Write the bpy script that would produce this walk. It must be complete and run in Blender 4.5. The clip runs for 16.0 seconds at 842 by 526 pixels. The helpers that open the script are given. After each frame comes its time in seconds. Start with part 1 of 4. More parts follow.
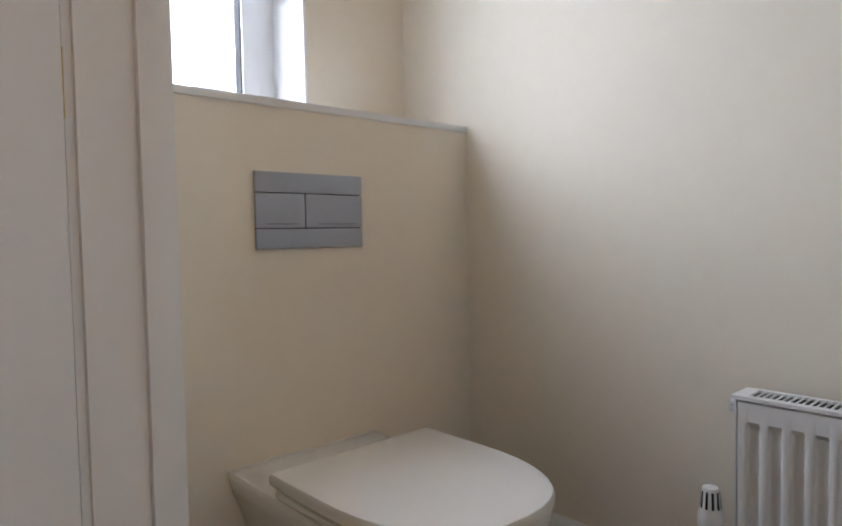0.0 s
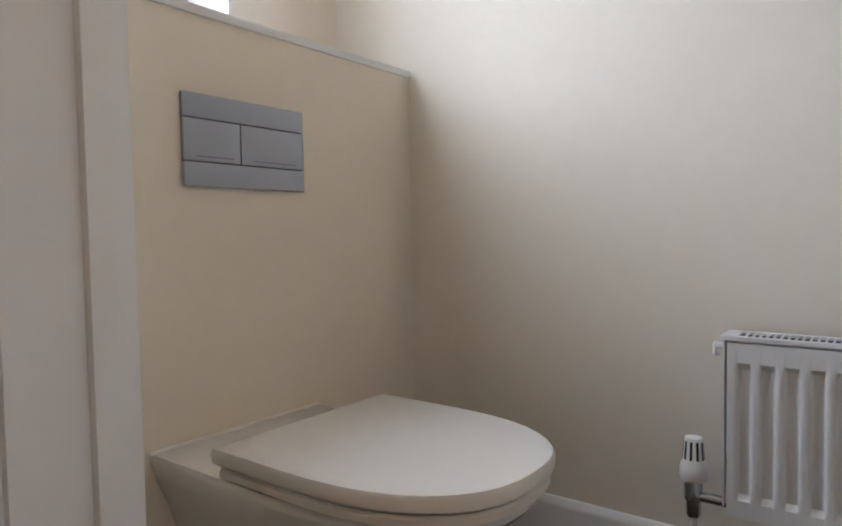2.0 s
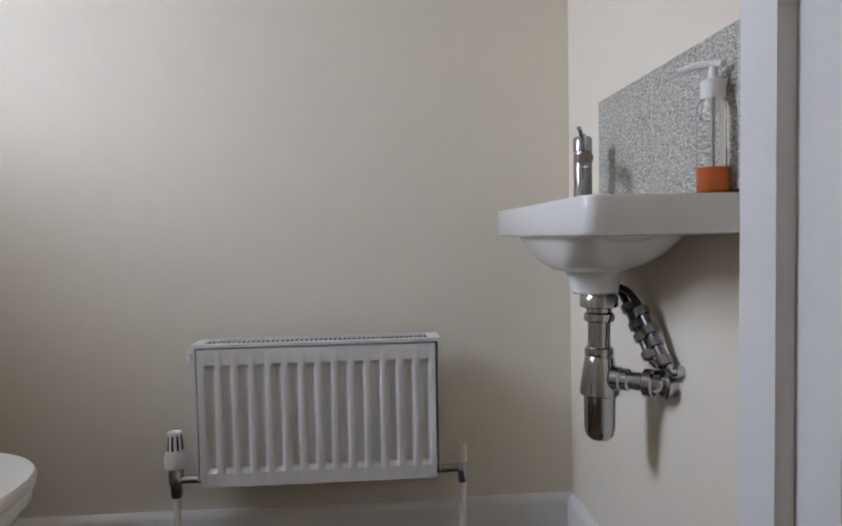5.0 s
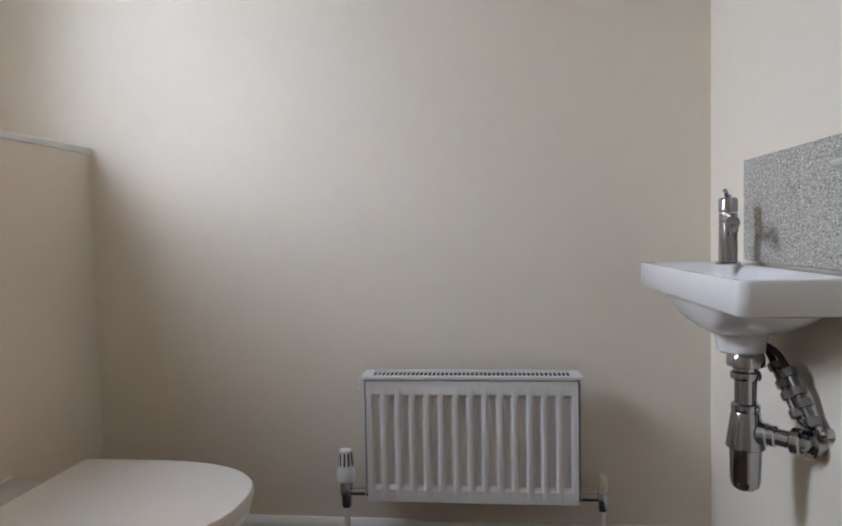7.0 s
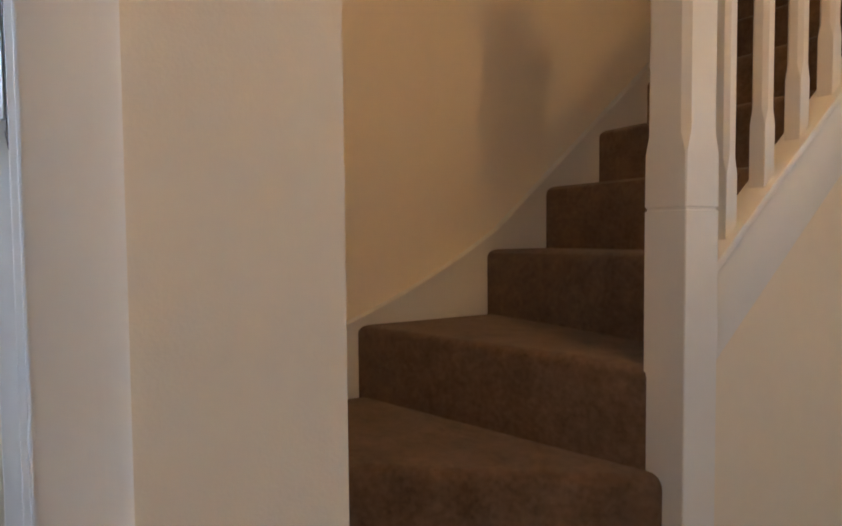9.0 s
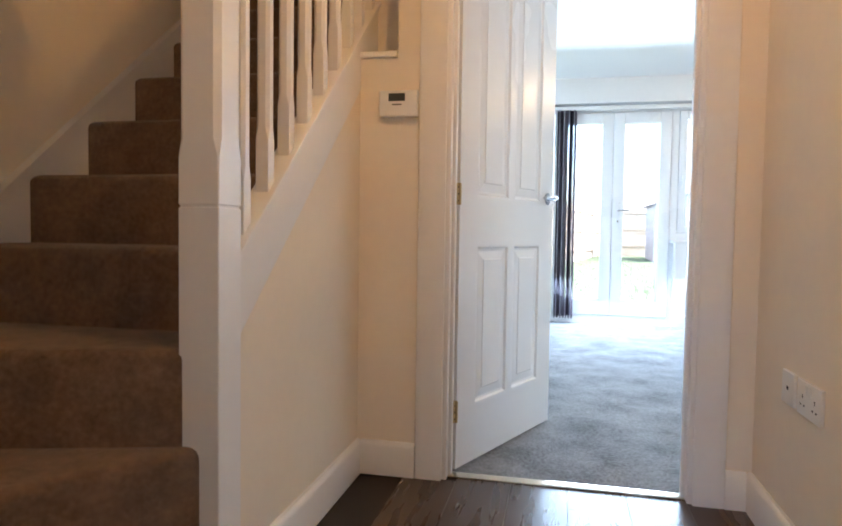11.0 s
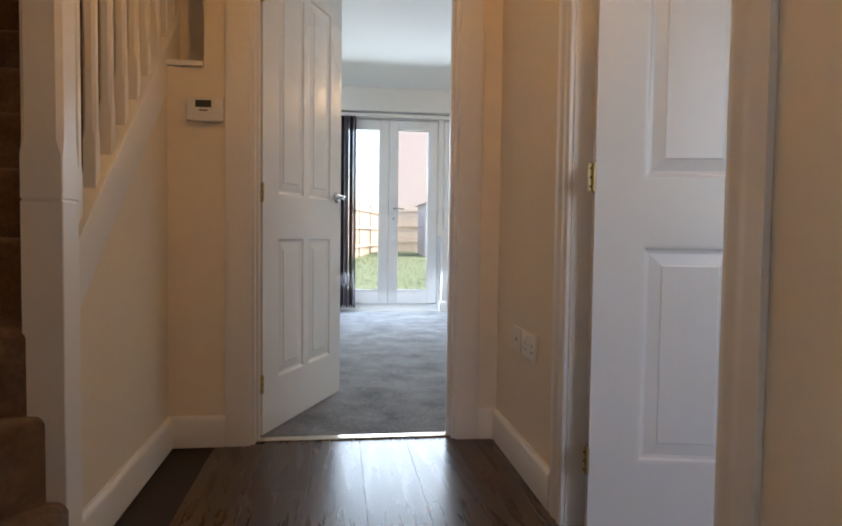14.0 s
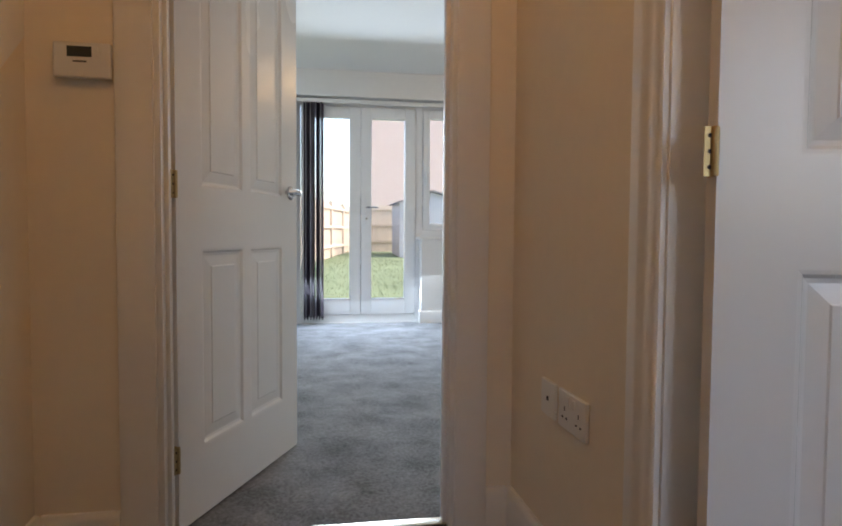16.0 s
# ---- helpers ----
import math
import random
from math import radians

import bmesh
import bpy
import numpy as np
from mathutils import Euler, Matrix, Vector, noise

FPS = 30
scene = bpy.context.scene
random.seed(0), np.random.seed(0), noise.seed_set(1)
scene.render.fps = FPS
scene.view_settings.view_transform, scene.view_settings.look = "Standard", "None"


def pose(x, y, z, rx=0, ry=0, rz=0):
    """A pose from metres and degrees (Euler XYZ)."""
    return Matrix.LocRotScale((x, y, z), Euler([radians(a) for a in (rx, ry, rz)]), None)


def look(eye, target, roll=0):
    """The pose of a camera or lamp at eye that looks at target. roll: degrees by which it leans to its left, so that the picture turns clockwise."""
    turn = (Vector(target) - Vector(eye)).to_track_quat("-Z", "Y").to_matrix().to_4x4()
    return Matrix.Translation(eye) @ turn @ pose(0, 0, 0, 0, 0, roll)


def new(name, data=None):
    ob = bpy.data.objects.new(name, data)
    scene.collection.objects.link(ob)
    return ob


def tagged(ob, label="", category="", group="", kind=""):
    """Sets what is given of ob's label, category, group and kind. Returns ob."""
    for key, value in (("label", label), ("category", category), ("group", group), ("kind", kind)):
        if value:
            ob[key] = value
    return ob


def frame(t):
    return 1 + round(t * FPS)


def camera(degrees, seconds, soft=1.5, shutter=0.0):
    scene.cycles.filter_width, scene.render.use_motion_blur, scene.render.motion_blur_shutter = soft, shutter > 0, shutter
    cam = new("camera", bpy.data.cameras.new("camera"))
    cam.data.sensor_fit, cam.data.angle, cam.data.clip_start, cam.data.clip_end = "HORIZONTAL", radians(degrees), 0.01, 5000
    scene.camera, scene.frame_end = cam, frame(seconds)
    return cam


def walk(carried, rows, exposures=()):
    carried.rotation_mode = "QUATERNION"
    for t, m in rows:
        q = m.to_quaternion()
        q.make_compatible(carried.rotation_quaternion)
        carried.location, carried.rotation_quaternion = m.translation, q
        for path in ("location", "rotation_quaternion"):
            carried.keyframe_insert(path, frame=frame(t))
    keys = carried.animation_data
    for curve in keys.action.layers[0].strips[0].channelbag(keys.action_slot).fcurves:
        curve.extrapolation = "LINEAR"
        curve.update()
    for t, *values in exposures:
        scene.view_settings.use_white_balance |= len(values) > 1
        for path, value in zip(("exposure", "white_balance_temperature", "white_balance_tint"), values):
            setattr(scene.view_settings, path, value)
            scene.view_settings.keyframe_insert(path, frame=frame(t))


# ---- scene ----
# ---------------------------------------------------------------- camera and walk
cam = camera(67.7, 16.0, soft=1.9)
PATH = [
    (0, (0.033, -2.175, 0.828), (-1.311, -3.654, 0.74), -1.1),
    (0.5, (0.045, -2.212, 0.744), (-1.256, -3.728, 0.655), -1.2),
    (1, (0.082, -2.239, 0.713), (-1.152, -3.811, 0.624), -1.4),
    (1.5, (0.09, -2.333, 0.731), (-1.239, -3.825, 0.642), -1.5),
    (2, (0.026, -2.389, 0.711), (-1.561, -3.603, 0.621), -1.0),
    (2.5, (0.037, -2.436, 0.71), (-1.882, -2.991, 0.621), -0.5),
    (3, (0.034, -2.275, 0.706), (-1.946, -2.54, 0.616), -0.8),
    (3.5, (0.097, -2.269, 0.695), (-1.9, -2.223, 0.604), -0.8),
    (3.7, (0.121, -2.256, 0.694), (-1.872, -2.126, 0.605), -0.7),
    (5.8, (0.291, -2.233, 0.828), (-1.7, -2.091, 0.738), -1.2),
    (6, (0.309, -2.234, 0.847), (-1.688, -2.179, 0.761), -1.3),
    (6.5, (0.351, -2.294, 0.879), (-1.643, -2.425, 0.792), -1.3),
    (7, (0.371, -2.317, 0.874), (-1.616, -2.53, 0.785), -1.2),
    (7.5, (0.37, -2.198, 0.866), (-1.619, -2.384, 0.777), -1.1),
    (8, (0.391, -2.037, 0.842), (-1.601, -1.886, 0.753), -1.3),
    (8.5, (0.408, -1.945, 0.836), (-1.485, -1.307, 0.745), -0.6),
    (9, (0.417, -1.889, 0.846), (-1.32, -0.902, 0.752), -0.5),
    (9.5, (0.421, -1.888, 0.835), (-1.141, -0.642, 0.749), 0.1),
    (10, (0.398, -1.93, 0.834), (-0.804, -0.334, 0.751), 0.2),
    (10.2, (0.389, -1.96, 0.835), (-0.614, -0.231, 0.749), 0.3),
    (12.3, (0.292, -2.37, 0.836), (0.373, -0.373, 0.747), 1.0),
    (12.5, (0.282, -2.434, 0.83), (0.461, -0.444, 0.744), 0.9),
    (13, (0.266, -2.512, 0.824), (0.559, -0.535, 0.739), 0.7),
    (13.5, (0.285, -2.519, 0.813), (0.575, -0.542, 0.726), 0.7),
    (14, (0.308, -2.455, 0.818), (0.572, -0.474, 0.728), 0.7),
    (14.5, (0.326, -2.28, 0.825), (0.563, -0.296, 0.731), 0.6),
    (15, (0.315, -2.094, 0.849), (0.595, -0.116, 0.754), 0.6),
    (15.5, (0.322, -1.916, 0.834), (0.622, 0.059, 0.742), 0.6),
    (16, (0.377, -1.726, 0.848), (0.723, 0.242, 0.754), 0.4),
]
EXPOSURES = [(0.0, 3.0, 6850, 12), (1.0, 3.08, 6850, 12), (2.0, 3.13, 6800, 12), (2.5, 3.1, 6800, 12), (3.5, 3.0, 6650, 13), (6.0, 2.92, 6800, 13), (7.5, 2.92, 6800, 12), (8.2, 2.9, 6450, 8), (8.9, 3.7, 5900, 7),
             (9.5, 4.35, 5600, 7), (10.2, 4.4, 5600, 8), (12.3, 3.4, 6300, 12), (13.0, 3.2, 6500, 13), (14.5, 3.1, 6600, 13), (16.0, 2.95, 6600, 13)]
walk(cam, [(t, look(eye, target, roll)) for t, eye, target, roll in PATH], EXPOSURES)

# ---------------------------------------------------------------- world and lamps
SUN_UP, SUN_ROUND = radians(48), radians(95)
world = bpy.data.worlds.new("overcast_sky")
scene.world = world
world.use_nodes = True
wnt = world.node_tree
sky = wnt.nodes.new("ShaderNodeTexSky")
sky.sky_type, sky.sun_disc = "NISHITA", False
sky.sun_elevation, sky.sun_rotation = SUN_UP, SUN_ROUND
sky.air_density, sky.dust_density, sky.ozone_density = 1.0, 2.5, 1.0
wnt.links.new(sky.outputs[0], wnt.nodes["Background"].inputs[0])
wnt.nodes["Background"].inputs[1].default_value = 0.10


def lamp(name, kind, place, target, watts, colour, **more):
    data = bpy.data.lights.new(name, kind)
    data.energy, data.color = watts, colour
    for key, value in more.items():
        if key == "size":
            data.size = value
        elif key == "size_y":
            data.shape, data.size_y = "RECTANGLE", value
        elif key == "disk":
            data.shape, data.size = "DISK", value
        elif key == "angle":
            data.angle = value
        elif key == "spread":
            data.spread = value
        elif key == "soft":
            data.shadow_soft_size = value
    ob = new(name, data)
    ob.matrix_world = look(place, target)
    return ob


DAY = (0.68, 0.84, 1.0)
WCDAY = (0.66, 0.78, 1.0)
KDAY = (0.86, 0.90, 1.0)
SOUTH = -3.66
lamp("sun", "SUN", (0, 30, 30), (0 - 1.0, 30 + 0.09, 30 - 1.1), 0.9, (1.0, 0.98, 0.95), angle=radians(20))
lamp("window_light_wc", "AREA", (-0.60, SOUTH - 0.262, 1.62), (-1.02, -2.3, 0.35), 1.85, WCDAY, size=0.56, size_y=0.9, spread=radians(112))
lamp("window_light_living", "AREA", (0.95, 3.80, 1.05), (0.95, 0.0, -0.80), 7.6, DAY, size=1.3, size_y=1.8)
lamp("window_light_kitchen", "AREA", (2.1, -3.62, 1.5), (1.6, 0.0, 0.7), 1.1, KDAY, size=1.1, size_y=1.0)
lamp("window_light_front_door", "AREA", (0.41, SOUTH + 0.012, 1.35), (0.41, 0.0, 1.2), 0.22, DAY, size=0.34, size_y=1.0)
lamp("hall_ceiling_light", "POINT", (0.38, -1.15, 2.21), (0.38, -1.15, 0), 1.1, (1.0, 0.50, 0.145), soft=0.035)
lamp("living_ceiling_light", "POINT", (2.55, 2.6, 2.08), (2.55, 2.6, 0), 1.3, (1.0, 0.66, 0.34), soft=0.06)

# ---------------------------------------------------------------- materials


def mat(name, colour, rough=0.6, metal=0.0, vary=0.06, grain=40.0, bump=0.0, bump_scale=200.0, large=1.5, coat=0.0, jitter=0.0,
        transmission=0.0, ior=1.45, sheen=0.0, rough_vary=0.05, stretch=None, spec=0.5):
    """A surface with variation at a large and a fine scale, and a fine relief."""
    m = bpy.data.materials.new(name)
    m.use_nodes = True
    nt = m.node_tree
    b = nt.nodes["Principled BSDF"]
    b.inputs["Roughness"].default_value, b.inputs["Metallic"].default_value = rough, metal
    b.inputs["Transmission Weight"].default_value, b.inputs["IOR"].default_value = transmission, ior
    b.inputs["Coat Weight"].default_value = coat
    b.inputs["Sheen Weight"].default_value = sheen
    b.inputs["Specular IOR Level"].default_value = spec
    tc = nt.nodes.new("ShaderNodeTexCoord")
    vec = tc.outputs["Object"]
    if stretch:
        mp = nt.nodes.new("ShaderNodeMapping")
        mp.inputs["Scale"].default_value = stretch
        nt.links.new(vec, mp.inputs["Vector"])
        vec = mp.outputs["Vector"]
    n1 = nt.nodes.new("ShaderNodeTexNoise")
    n1.inputs["Scale"].default_value, n1.inputs["Detail"].default_value = large, 3
    n2 = nt.nodes.new("ShaderNodeTexNoise")
    n2.inputs["Scale"].default_value, n2.inputs["Detail"].default_value = grain, 4
    nt.links.new(vec, n1.inputs["Vector"]), nt.links.new(vec, n2.inputs["Vector"])
    add = nt.nodes.new("ShaderNodeMath")
    add.operation = "ADD"
    nt.links.new(n1.outputs["Fac"], add.inputs[0]), nt.links.new(n2.outputs["Fac"], add.inputs[1])
    last = add.outputs[0]
    if jitter:
        oi = nt.nodes.new("ShaderNodeObjectInfo")
        ml = nt.nodes.new("ShaderNodeMath")
        ml.operation = "MULTIPLY_ADD"
        ml.inputs[1].default_value = jitter
        nt.links.new(oi.outputs["Random"], ml.inputs[0]), nt.links.new(last, ml.inputs[2])
        last = ml.outputs[0]
    mr = nt.nodes.new("ShaderNodeMapRange")
    mr.inputs["From Min"].default_value, mr.inputs["From Max"].default_value = 0.5, 1.5 + jitter
    mr.inputs["To Min"].default_value, mr.inputs["To Max"].default_value = 1 - vary, 1 + vary
    nt.links.new(last, mr.inputs["Value"])
    sc = nt.nodes.new("ShaderNodeVectorMath")
    sc.operation = "SCALE"
    sc.inputs[0].default_value = colour
    nt.links.new(mr.outputs[0], sc.inputs["Scale"])
    nt.links.new(sc.outputs[0], b.inputs["Base Color"])
    if rough_vary:
        rr = nt.nodes.new("ShaderNodeMapRange")
        rr.inputs["From Min"].default_value, rr.inputs["From Max"].default_value = 0.3, 0.7
        rr.inputs["To Min"].default_value, rr.inputs["To Max"].default_value = max(0.02, rough - rough_vary), min(1, rough + rough_vary)
        nt.links.new(n1.outputs["Fac"], rr.inputs["Value"])
        nt.links.new(rr.outputs[0], b.inputs["Roughness"])
    if bump:
        n3 = nt.nodes.new("ShaderNodeTexNoise")
        n3.inputs["Scale"].default_value, n3.inputs["Detail"].default_value = bump_scale, 3
        nt.links.new(vec, n3.inputs["Vector"])
        bp = nt.nodes.new("ShaderNodeBump")
        bp.inputs["Strength"].default_value, bp.inputs["Distance"].default_value = bump, 0.002
        nt.links.new(n3.outputs["Fac"], bp.inputs["Height"])
        nt.links.new(bp.outputs[0], b.inputs["Normal"])
    return m


PAINT = mat("wall_paint", (0.83, 0.755, 0.635), 0.85, vary=0.025, grain=25, bump=0.10, bump_scale=260, large=0.9, spec=0.25)
LIVP = mat("living_room_paint", (0.80, 0.79, 0.77), 0.85, vary=0.02, grain=25, bump=0.10, bump_scale=260, large=0.9, spec=0.25)
CEIL = mat("ceiling_paint", (0.82, 0.82, 0.80), 0.9, vary=0.02, bump=0.08, bump_scale=200, spec=0.2)
GLOSS = mat("white_satin_paint", (0.80, 0.79, 0.77), 0.34, vary=0.02, bump=0.05, bump_scale=90)
DOORP = mat("white_door_paint", (0.80, 0.80, 0.80), 0.26, vary=0.012, bump=0.03, bump_scale=160, rough_vary=0.02)
UPVC = mat("white_upvc", (0.82, 0.83, 0.84), 0.3, vary=0.01)
CERAMIC = mat("white_ceramic", (0.80, 0.79, 0.77), 0.10, vary=0.01, coat=0.5, rough_vary=0.02)
LIDP = mat("toilet_lid_plastic", (0.80, 0.78, 0.735), 0.3, vary=0.01)
ENAMEL = mat("radiator_enamel", (0.78, 0.77, 0.75), 0.33, vary=0.015)
CHROME = mat("chrome", (0.46, 0.465, 0.48), 0.15, metal=1.0, vary=0.04, grain=90, rough_vary=0.04)
STEEL = mat("brushed_steel", (0.50, 0.52, 0.57), 0.38, metal=1.0, vary=0.06, grain=60, stretch=(1, 1, 14), bump=0.04)
SATINP = mat("satin_chrome_plastic", (0.36, 0.38, 0.43), 0.42, metal=0.45, vary=0.08, grain=7, large=5)
LIPS = mat("polished_steel_lip", (0.48, 0.50, 0.54), 0.34, metal=1.0, vary=0.03)
STEELD = mat("dull_chrome", (0.26, 0.26, 0.27), 0.25, metal=1.0, vary=0.15, grain=60)
BRASSY = mat("aged_brass_hinge", (0.50, 0.38, 0.19), 0.45, metal=0.8, vary=0.12, grain=70)
DARK = mat("dark_void", (0.012, 0.012, 0.014), 0.7, vary=0.2)
RUBBER = mat("black_braided_hose", (0.03, 0.03, 0.033), 0.55, vary=0.2, grain=300, bump=0.4, bump_scale=500)
PLASTIC = mat("white_plastic", (0.80, 0.79, 0.76), 0.4, vary=0.01)
CREAM = mat("cream_plastic", (0.72, 0.66, 0.50), 0.45, vary=0.02)
SCREEN = mat("grey_lcd_screen", (0.045, 0.05, 0.05), 0.2, vary=0.05)
STAIRC = mat("brown_stair_carpet", (0.160, 0.103, 0.072), 0.97, vary=0.55, grain=75, large=16, bump=1.0, bump_scale=700, sheen=0.25, spec=0.05)
GREYC = mat("grey_carpet", (0.200, 0.203, 0.215), 0.97, vary=0.95, grain=95, large=5, bump=1.0, bump_scale=520, sheen=0.2, spec=0.05)
PLANK = mat("brown_vinyl_plank", (0.068, 0.040, 0.026), 0.28, vary=0.22, grain=9, large=3, jitter=0.25, stretch=(9, 1.0, 1), bump=0.02, bump_scale=60, rough_vary=0.03)
GROUT = mat("floor_base", (0.03, 0.022, 0.018), 0.8, vary=0.1)
TILE = mat("grey_textured_tile", (0.46, 0.44, 0.39), 0.40, vary=1.15, grain=240, large=120, bump=1.0, bump_scale=170, stretch=(1, 1, 2.0), jitter=0.06)
TGROUT = mat("tile_grout", (0.66, 0.64, 0.60), 0.8, vary=0.05)
SEAL = mat("silicone_sealant", (0.80, 0.78, 0.74), 0.35, vary=0.01)
BLINDD = mat("plum_blind_fabric", (0.095, 0.072, 0.098), 0.85, vary=0.3, grain=30, large=6, jitter=0.8, stretch=(6, 6, 1.2), bump=0.2)
BLINDL = mat("grey_blind_fabric", (0.40, 0.37, 0.42), 0.85, vary=0.2, grain=30, jitter=0.6, stretch=(6, 6, 1.2), bump=0.2)
GRASS = mat("lawn", (0.135, 0.158, 0.092), 1.0, vary=0.35, grain=30, large=0.7, bump=0.3, bump_scale=60, spec=0.0, rough_vary=0.0)
FENCE = mat("weathered_fence", (0.43, 0.345, 0.265), 0.85, vary=0.3, grain=12, jitter=0.4, stretch=(6, 6, 0.6))
SHEDW = mat("pale_shed_boards", (0.33, 0.33, 0.34), 0.8, vary=0.12, grain=8)
ROOF = mat("dark_roof_felt", (0.10, 0.10, 0.11), 0.9, vary=0.15)
PAVE = mat("paving", (0.36, 0.34, 0.31), 0.85, vary=0.15, grain=30)
METAL_STRIP = mat("threshold_strip", (0.72, 0.66, 0.52), 0.22, metal=1.0, vary=0.05)


def glass(name, colour, rough=0.0):
    m = mat(name, colour, rough, vary=0.0, transmission=1.0, ior=1.45, rough_vary=0)
    return m


GLASS = glass("window_glass", (0.97, 0.98, 0.98))
CLEARP = glass("clear_bottle_plastic", (0.96, 0.96, 0.95), 0.03)
SOAP = mat("orange_soap", (0.92, 0.19, 0.01), 0.15, vary=0.05, coat=0.3)

def brick_material():
    m = bpy.data.materials.new("red_brickwork")
    m.use_nodes = True
    nt = m.node_tree
    b = nt.nodes["Principled BSDF"]
    b.inputs["Roughness"].default_value = 0.9
    tc, mp, br = nt.nodes.new("ShaderNodeTexCoord"), nt.nodes.new("ShaderNodeMapping"), nt.nodes.new("ShaderNodeTexBrick")
    mp.inputs["Rotation"].default_value = (radians(90), 0, 0)
    nt.links.new(tc.outputs["Object"], mp.inputs["Vector"]), nt.links.new(mp.outputs["Vector"], br.inputs["Vector"])
    br.inputs["Color1"].default_value, br.inputs["Color2"].default_value = (0.50, 0.36, 0.30, 1), (0.43, 0.29, 0.24, 1)
    br.inputs["Mortar"].default_value = (0.60, 0.55, 0.50, 1)
    br.inputs["Scale"].default_value, br.inputs["Mortar Size"].default_value = 1.0, 0.008
    br.inputs["Brick Width"].default_value, br.inputs["Row Height"].default_value = 0.225, 0.075
    nt.links.new(br.outputs["Color"], b.inputs["Base Color"])
    return m


BRICK = brick_material()

# ---------------------------------------------------------------- mesh helpers


def soften(ob, width=0.004, segments=2, smooth=True):
    """Rounded edges, worked into the mesh itself."""
    bm = bmesh.new()
    bm.from_mesh(ob.data)
    edges = [e for e in bm.edges if len(e.link_faces) == 2 and e.calc_face_angle(0) > radians(35)]
    bmesh.ops.bevel(bm, geom=edges, offset=width, segments=segments, profile=0.6, affect="EDGES", clamp_overlap=True)
    bm.to_mesh(ob.data)
    bm.free()
    if smooth:
        shade(ob)
    return ob


def shade(ob, angle=38):
    bm = bmesh.new()
    bm.from_mesh(ob.data)
    for f in bm.faces:
        f.smooth = True
    for e in bm.edges:
        e.smooth = len(e.link_faces) == 2 and e.calc_face_angle(0) < radians(angle)
    bm.to_mesh(ob.data)
    bm.free()
    return ob


def add_box(bm, a, b, m=None):
    vs = bmesh.ops.create_cube(bm, size=1)["verts"]
    for v in vs:
        v.co = Vector([a[i] + (b[i] - a[i]) * (v.co[i] + 0.5) for i in range(3)])
        if m is not None:
            v.co = m @ v.co
    return vs


def add_prism(bm, poly, axis, lo, hi):
    """A polygon, given in the two other axes, drawn out along one axis."""
    def at(p, w):
        if axis == "x":
            return (w, p[0], p[1])
        if axis == "y":
            return (p[0], w, p[1])
        return (p[0], p[1], w)
    lower = [bm.verts.new(at(p, lo)) for p in poly]
    upper = [bm.verts.new(at(p, hi)) for p in poly]
    n = len(poly)
    bm.faces.new(lower), bm.faces.new(upper)
    for i in range(n):
        bm.faces.new((lower[i], lower[(i + 1) % n], upper[(i + 1) % n], upper[i]))
    bmesh.ops.recalc_face_normals(bm, faces=bm.faces)


def add_lathe(bm, profile, centre=(0, 0, 0), axis="z", steps=24):
    """A profile of (radius, height) turned about an axis."""
    rings = []
    for r, h in profile:
        ring = []
        for i in range(steps):
            a = 2 * math.pi * i / steps
            u, v = max(r, 1e-4) * math.cos(a), max(r, 1e-4) * math.sin(a)
            p = {"z": (u, v, h), "x": (h, u, v), "y": (v, h, u)}[axis]
            ring.append(bm.verts.new([centre[k] + p[k] for k in range(3)]))
        rings.append(ring)
    for a, b in zip(rings, rings[1:]):
        for i in range(steps):
            bm.faces.new((a[i], a[(i + 1) % steps], b[(i + 1) % steps], b[i]))
    bm.faces.new(rings[0][::-1]), bm.faces.new(rings[-1])
    bmesh.ops.recalc_face_normals(bm, faces=bm.faces)


def add_tube(bm, points, radius, steps=10):
    """A round bar along a smooth run of points."""
    pts = [Vector(p) for p in points]
    fine = []
    for i in range(len(pts) - 1):
        p0, p1, p2, p3 = pts[max(i - 1, 0)], pts[i], pts[i + 1], pts[min(i + 2, len(pts) - 1)]
        for k in range(6):
            t = k / 6
            fine.append(0.5 * ((2 * p1) + (p2 - p0) * t + (2 * p0 - 5 * p1 + 4 * p2 - p3) * t * t + (3 * p1 - p0 - 3 * p2 + p3) * t ** 3))
    fine.append(pts[-1])
    rings, up = [], Vector((0.13, 0.21, 0.97))
    for i, p in enumerate(fine):
        d = (fine[min(i + 1, len(fine) - 1)] - fine[max(i - 1, 0)]).normalized()
        u = d.cross(up).normalized()
        v = d.cross(u)
        rings.append([bm.verts.new(p + radius * (math.cos(2 * math.pi * k / steps) * u + math.sin(2 * math.pi * k / steps) * v)) for k in range(steps)])
    for a, b in zip(rings, rings[1:]):
        for k in range(steps):
            bm.faces.new((a[k], a[(k + 1) % steps], b[(k + 1) % steps], b[k]))
    bm.faces.new(rings[0][::-1]), bm.faces.new(rings[-1])
    bmesh.ops.recalc_face_normals(bm, faces=bm.faces)


def mesh_of(bm, name):
    me = bpy.data.meshes.new(name)
    bm.to_mesh(me)
    bm.free()
    return me


def part(name, bm, material, parent=None, label="", bevel=0.0, segments=2, smooth=False):
    """Links a bmesh as one mesh object under a thing or under a part."""
    ob = new(name, mesh_of(bm, name))
    ob.data.materials.append(material)
    if parent is not None:
        ob.parent = parent
    if bevel:
        soften(ob, bevel, segments)
    elif smooth:
        shade(ob)
    return tagged(ob, label)


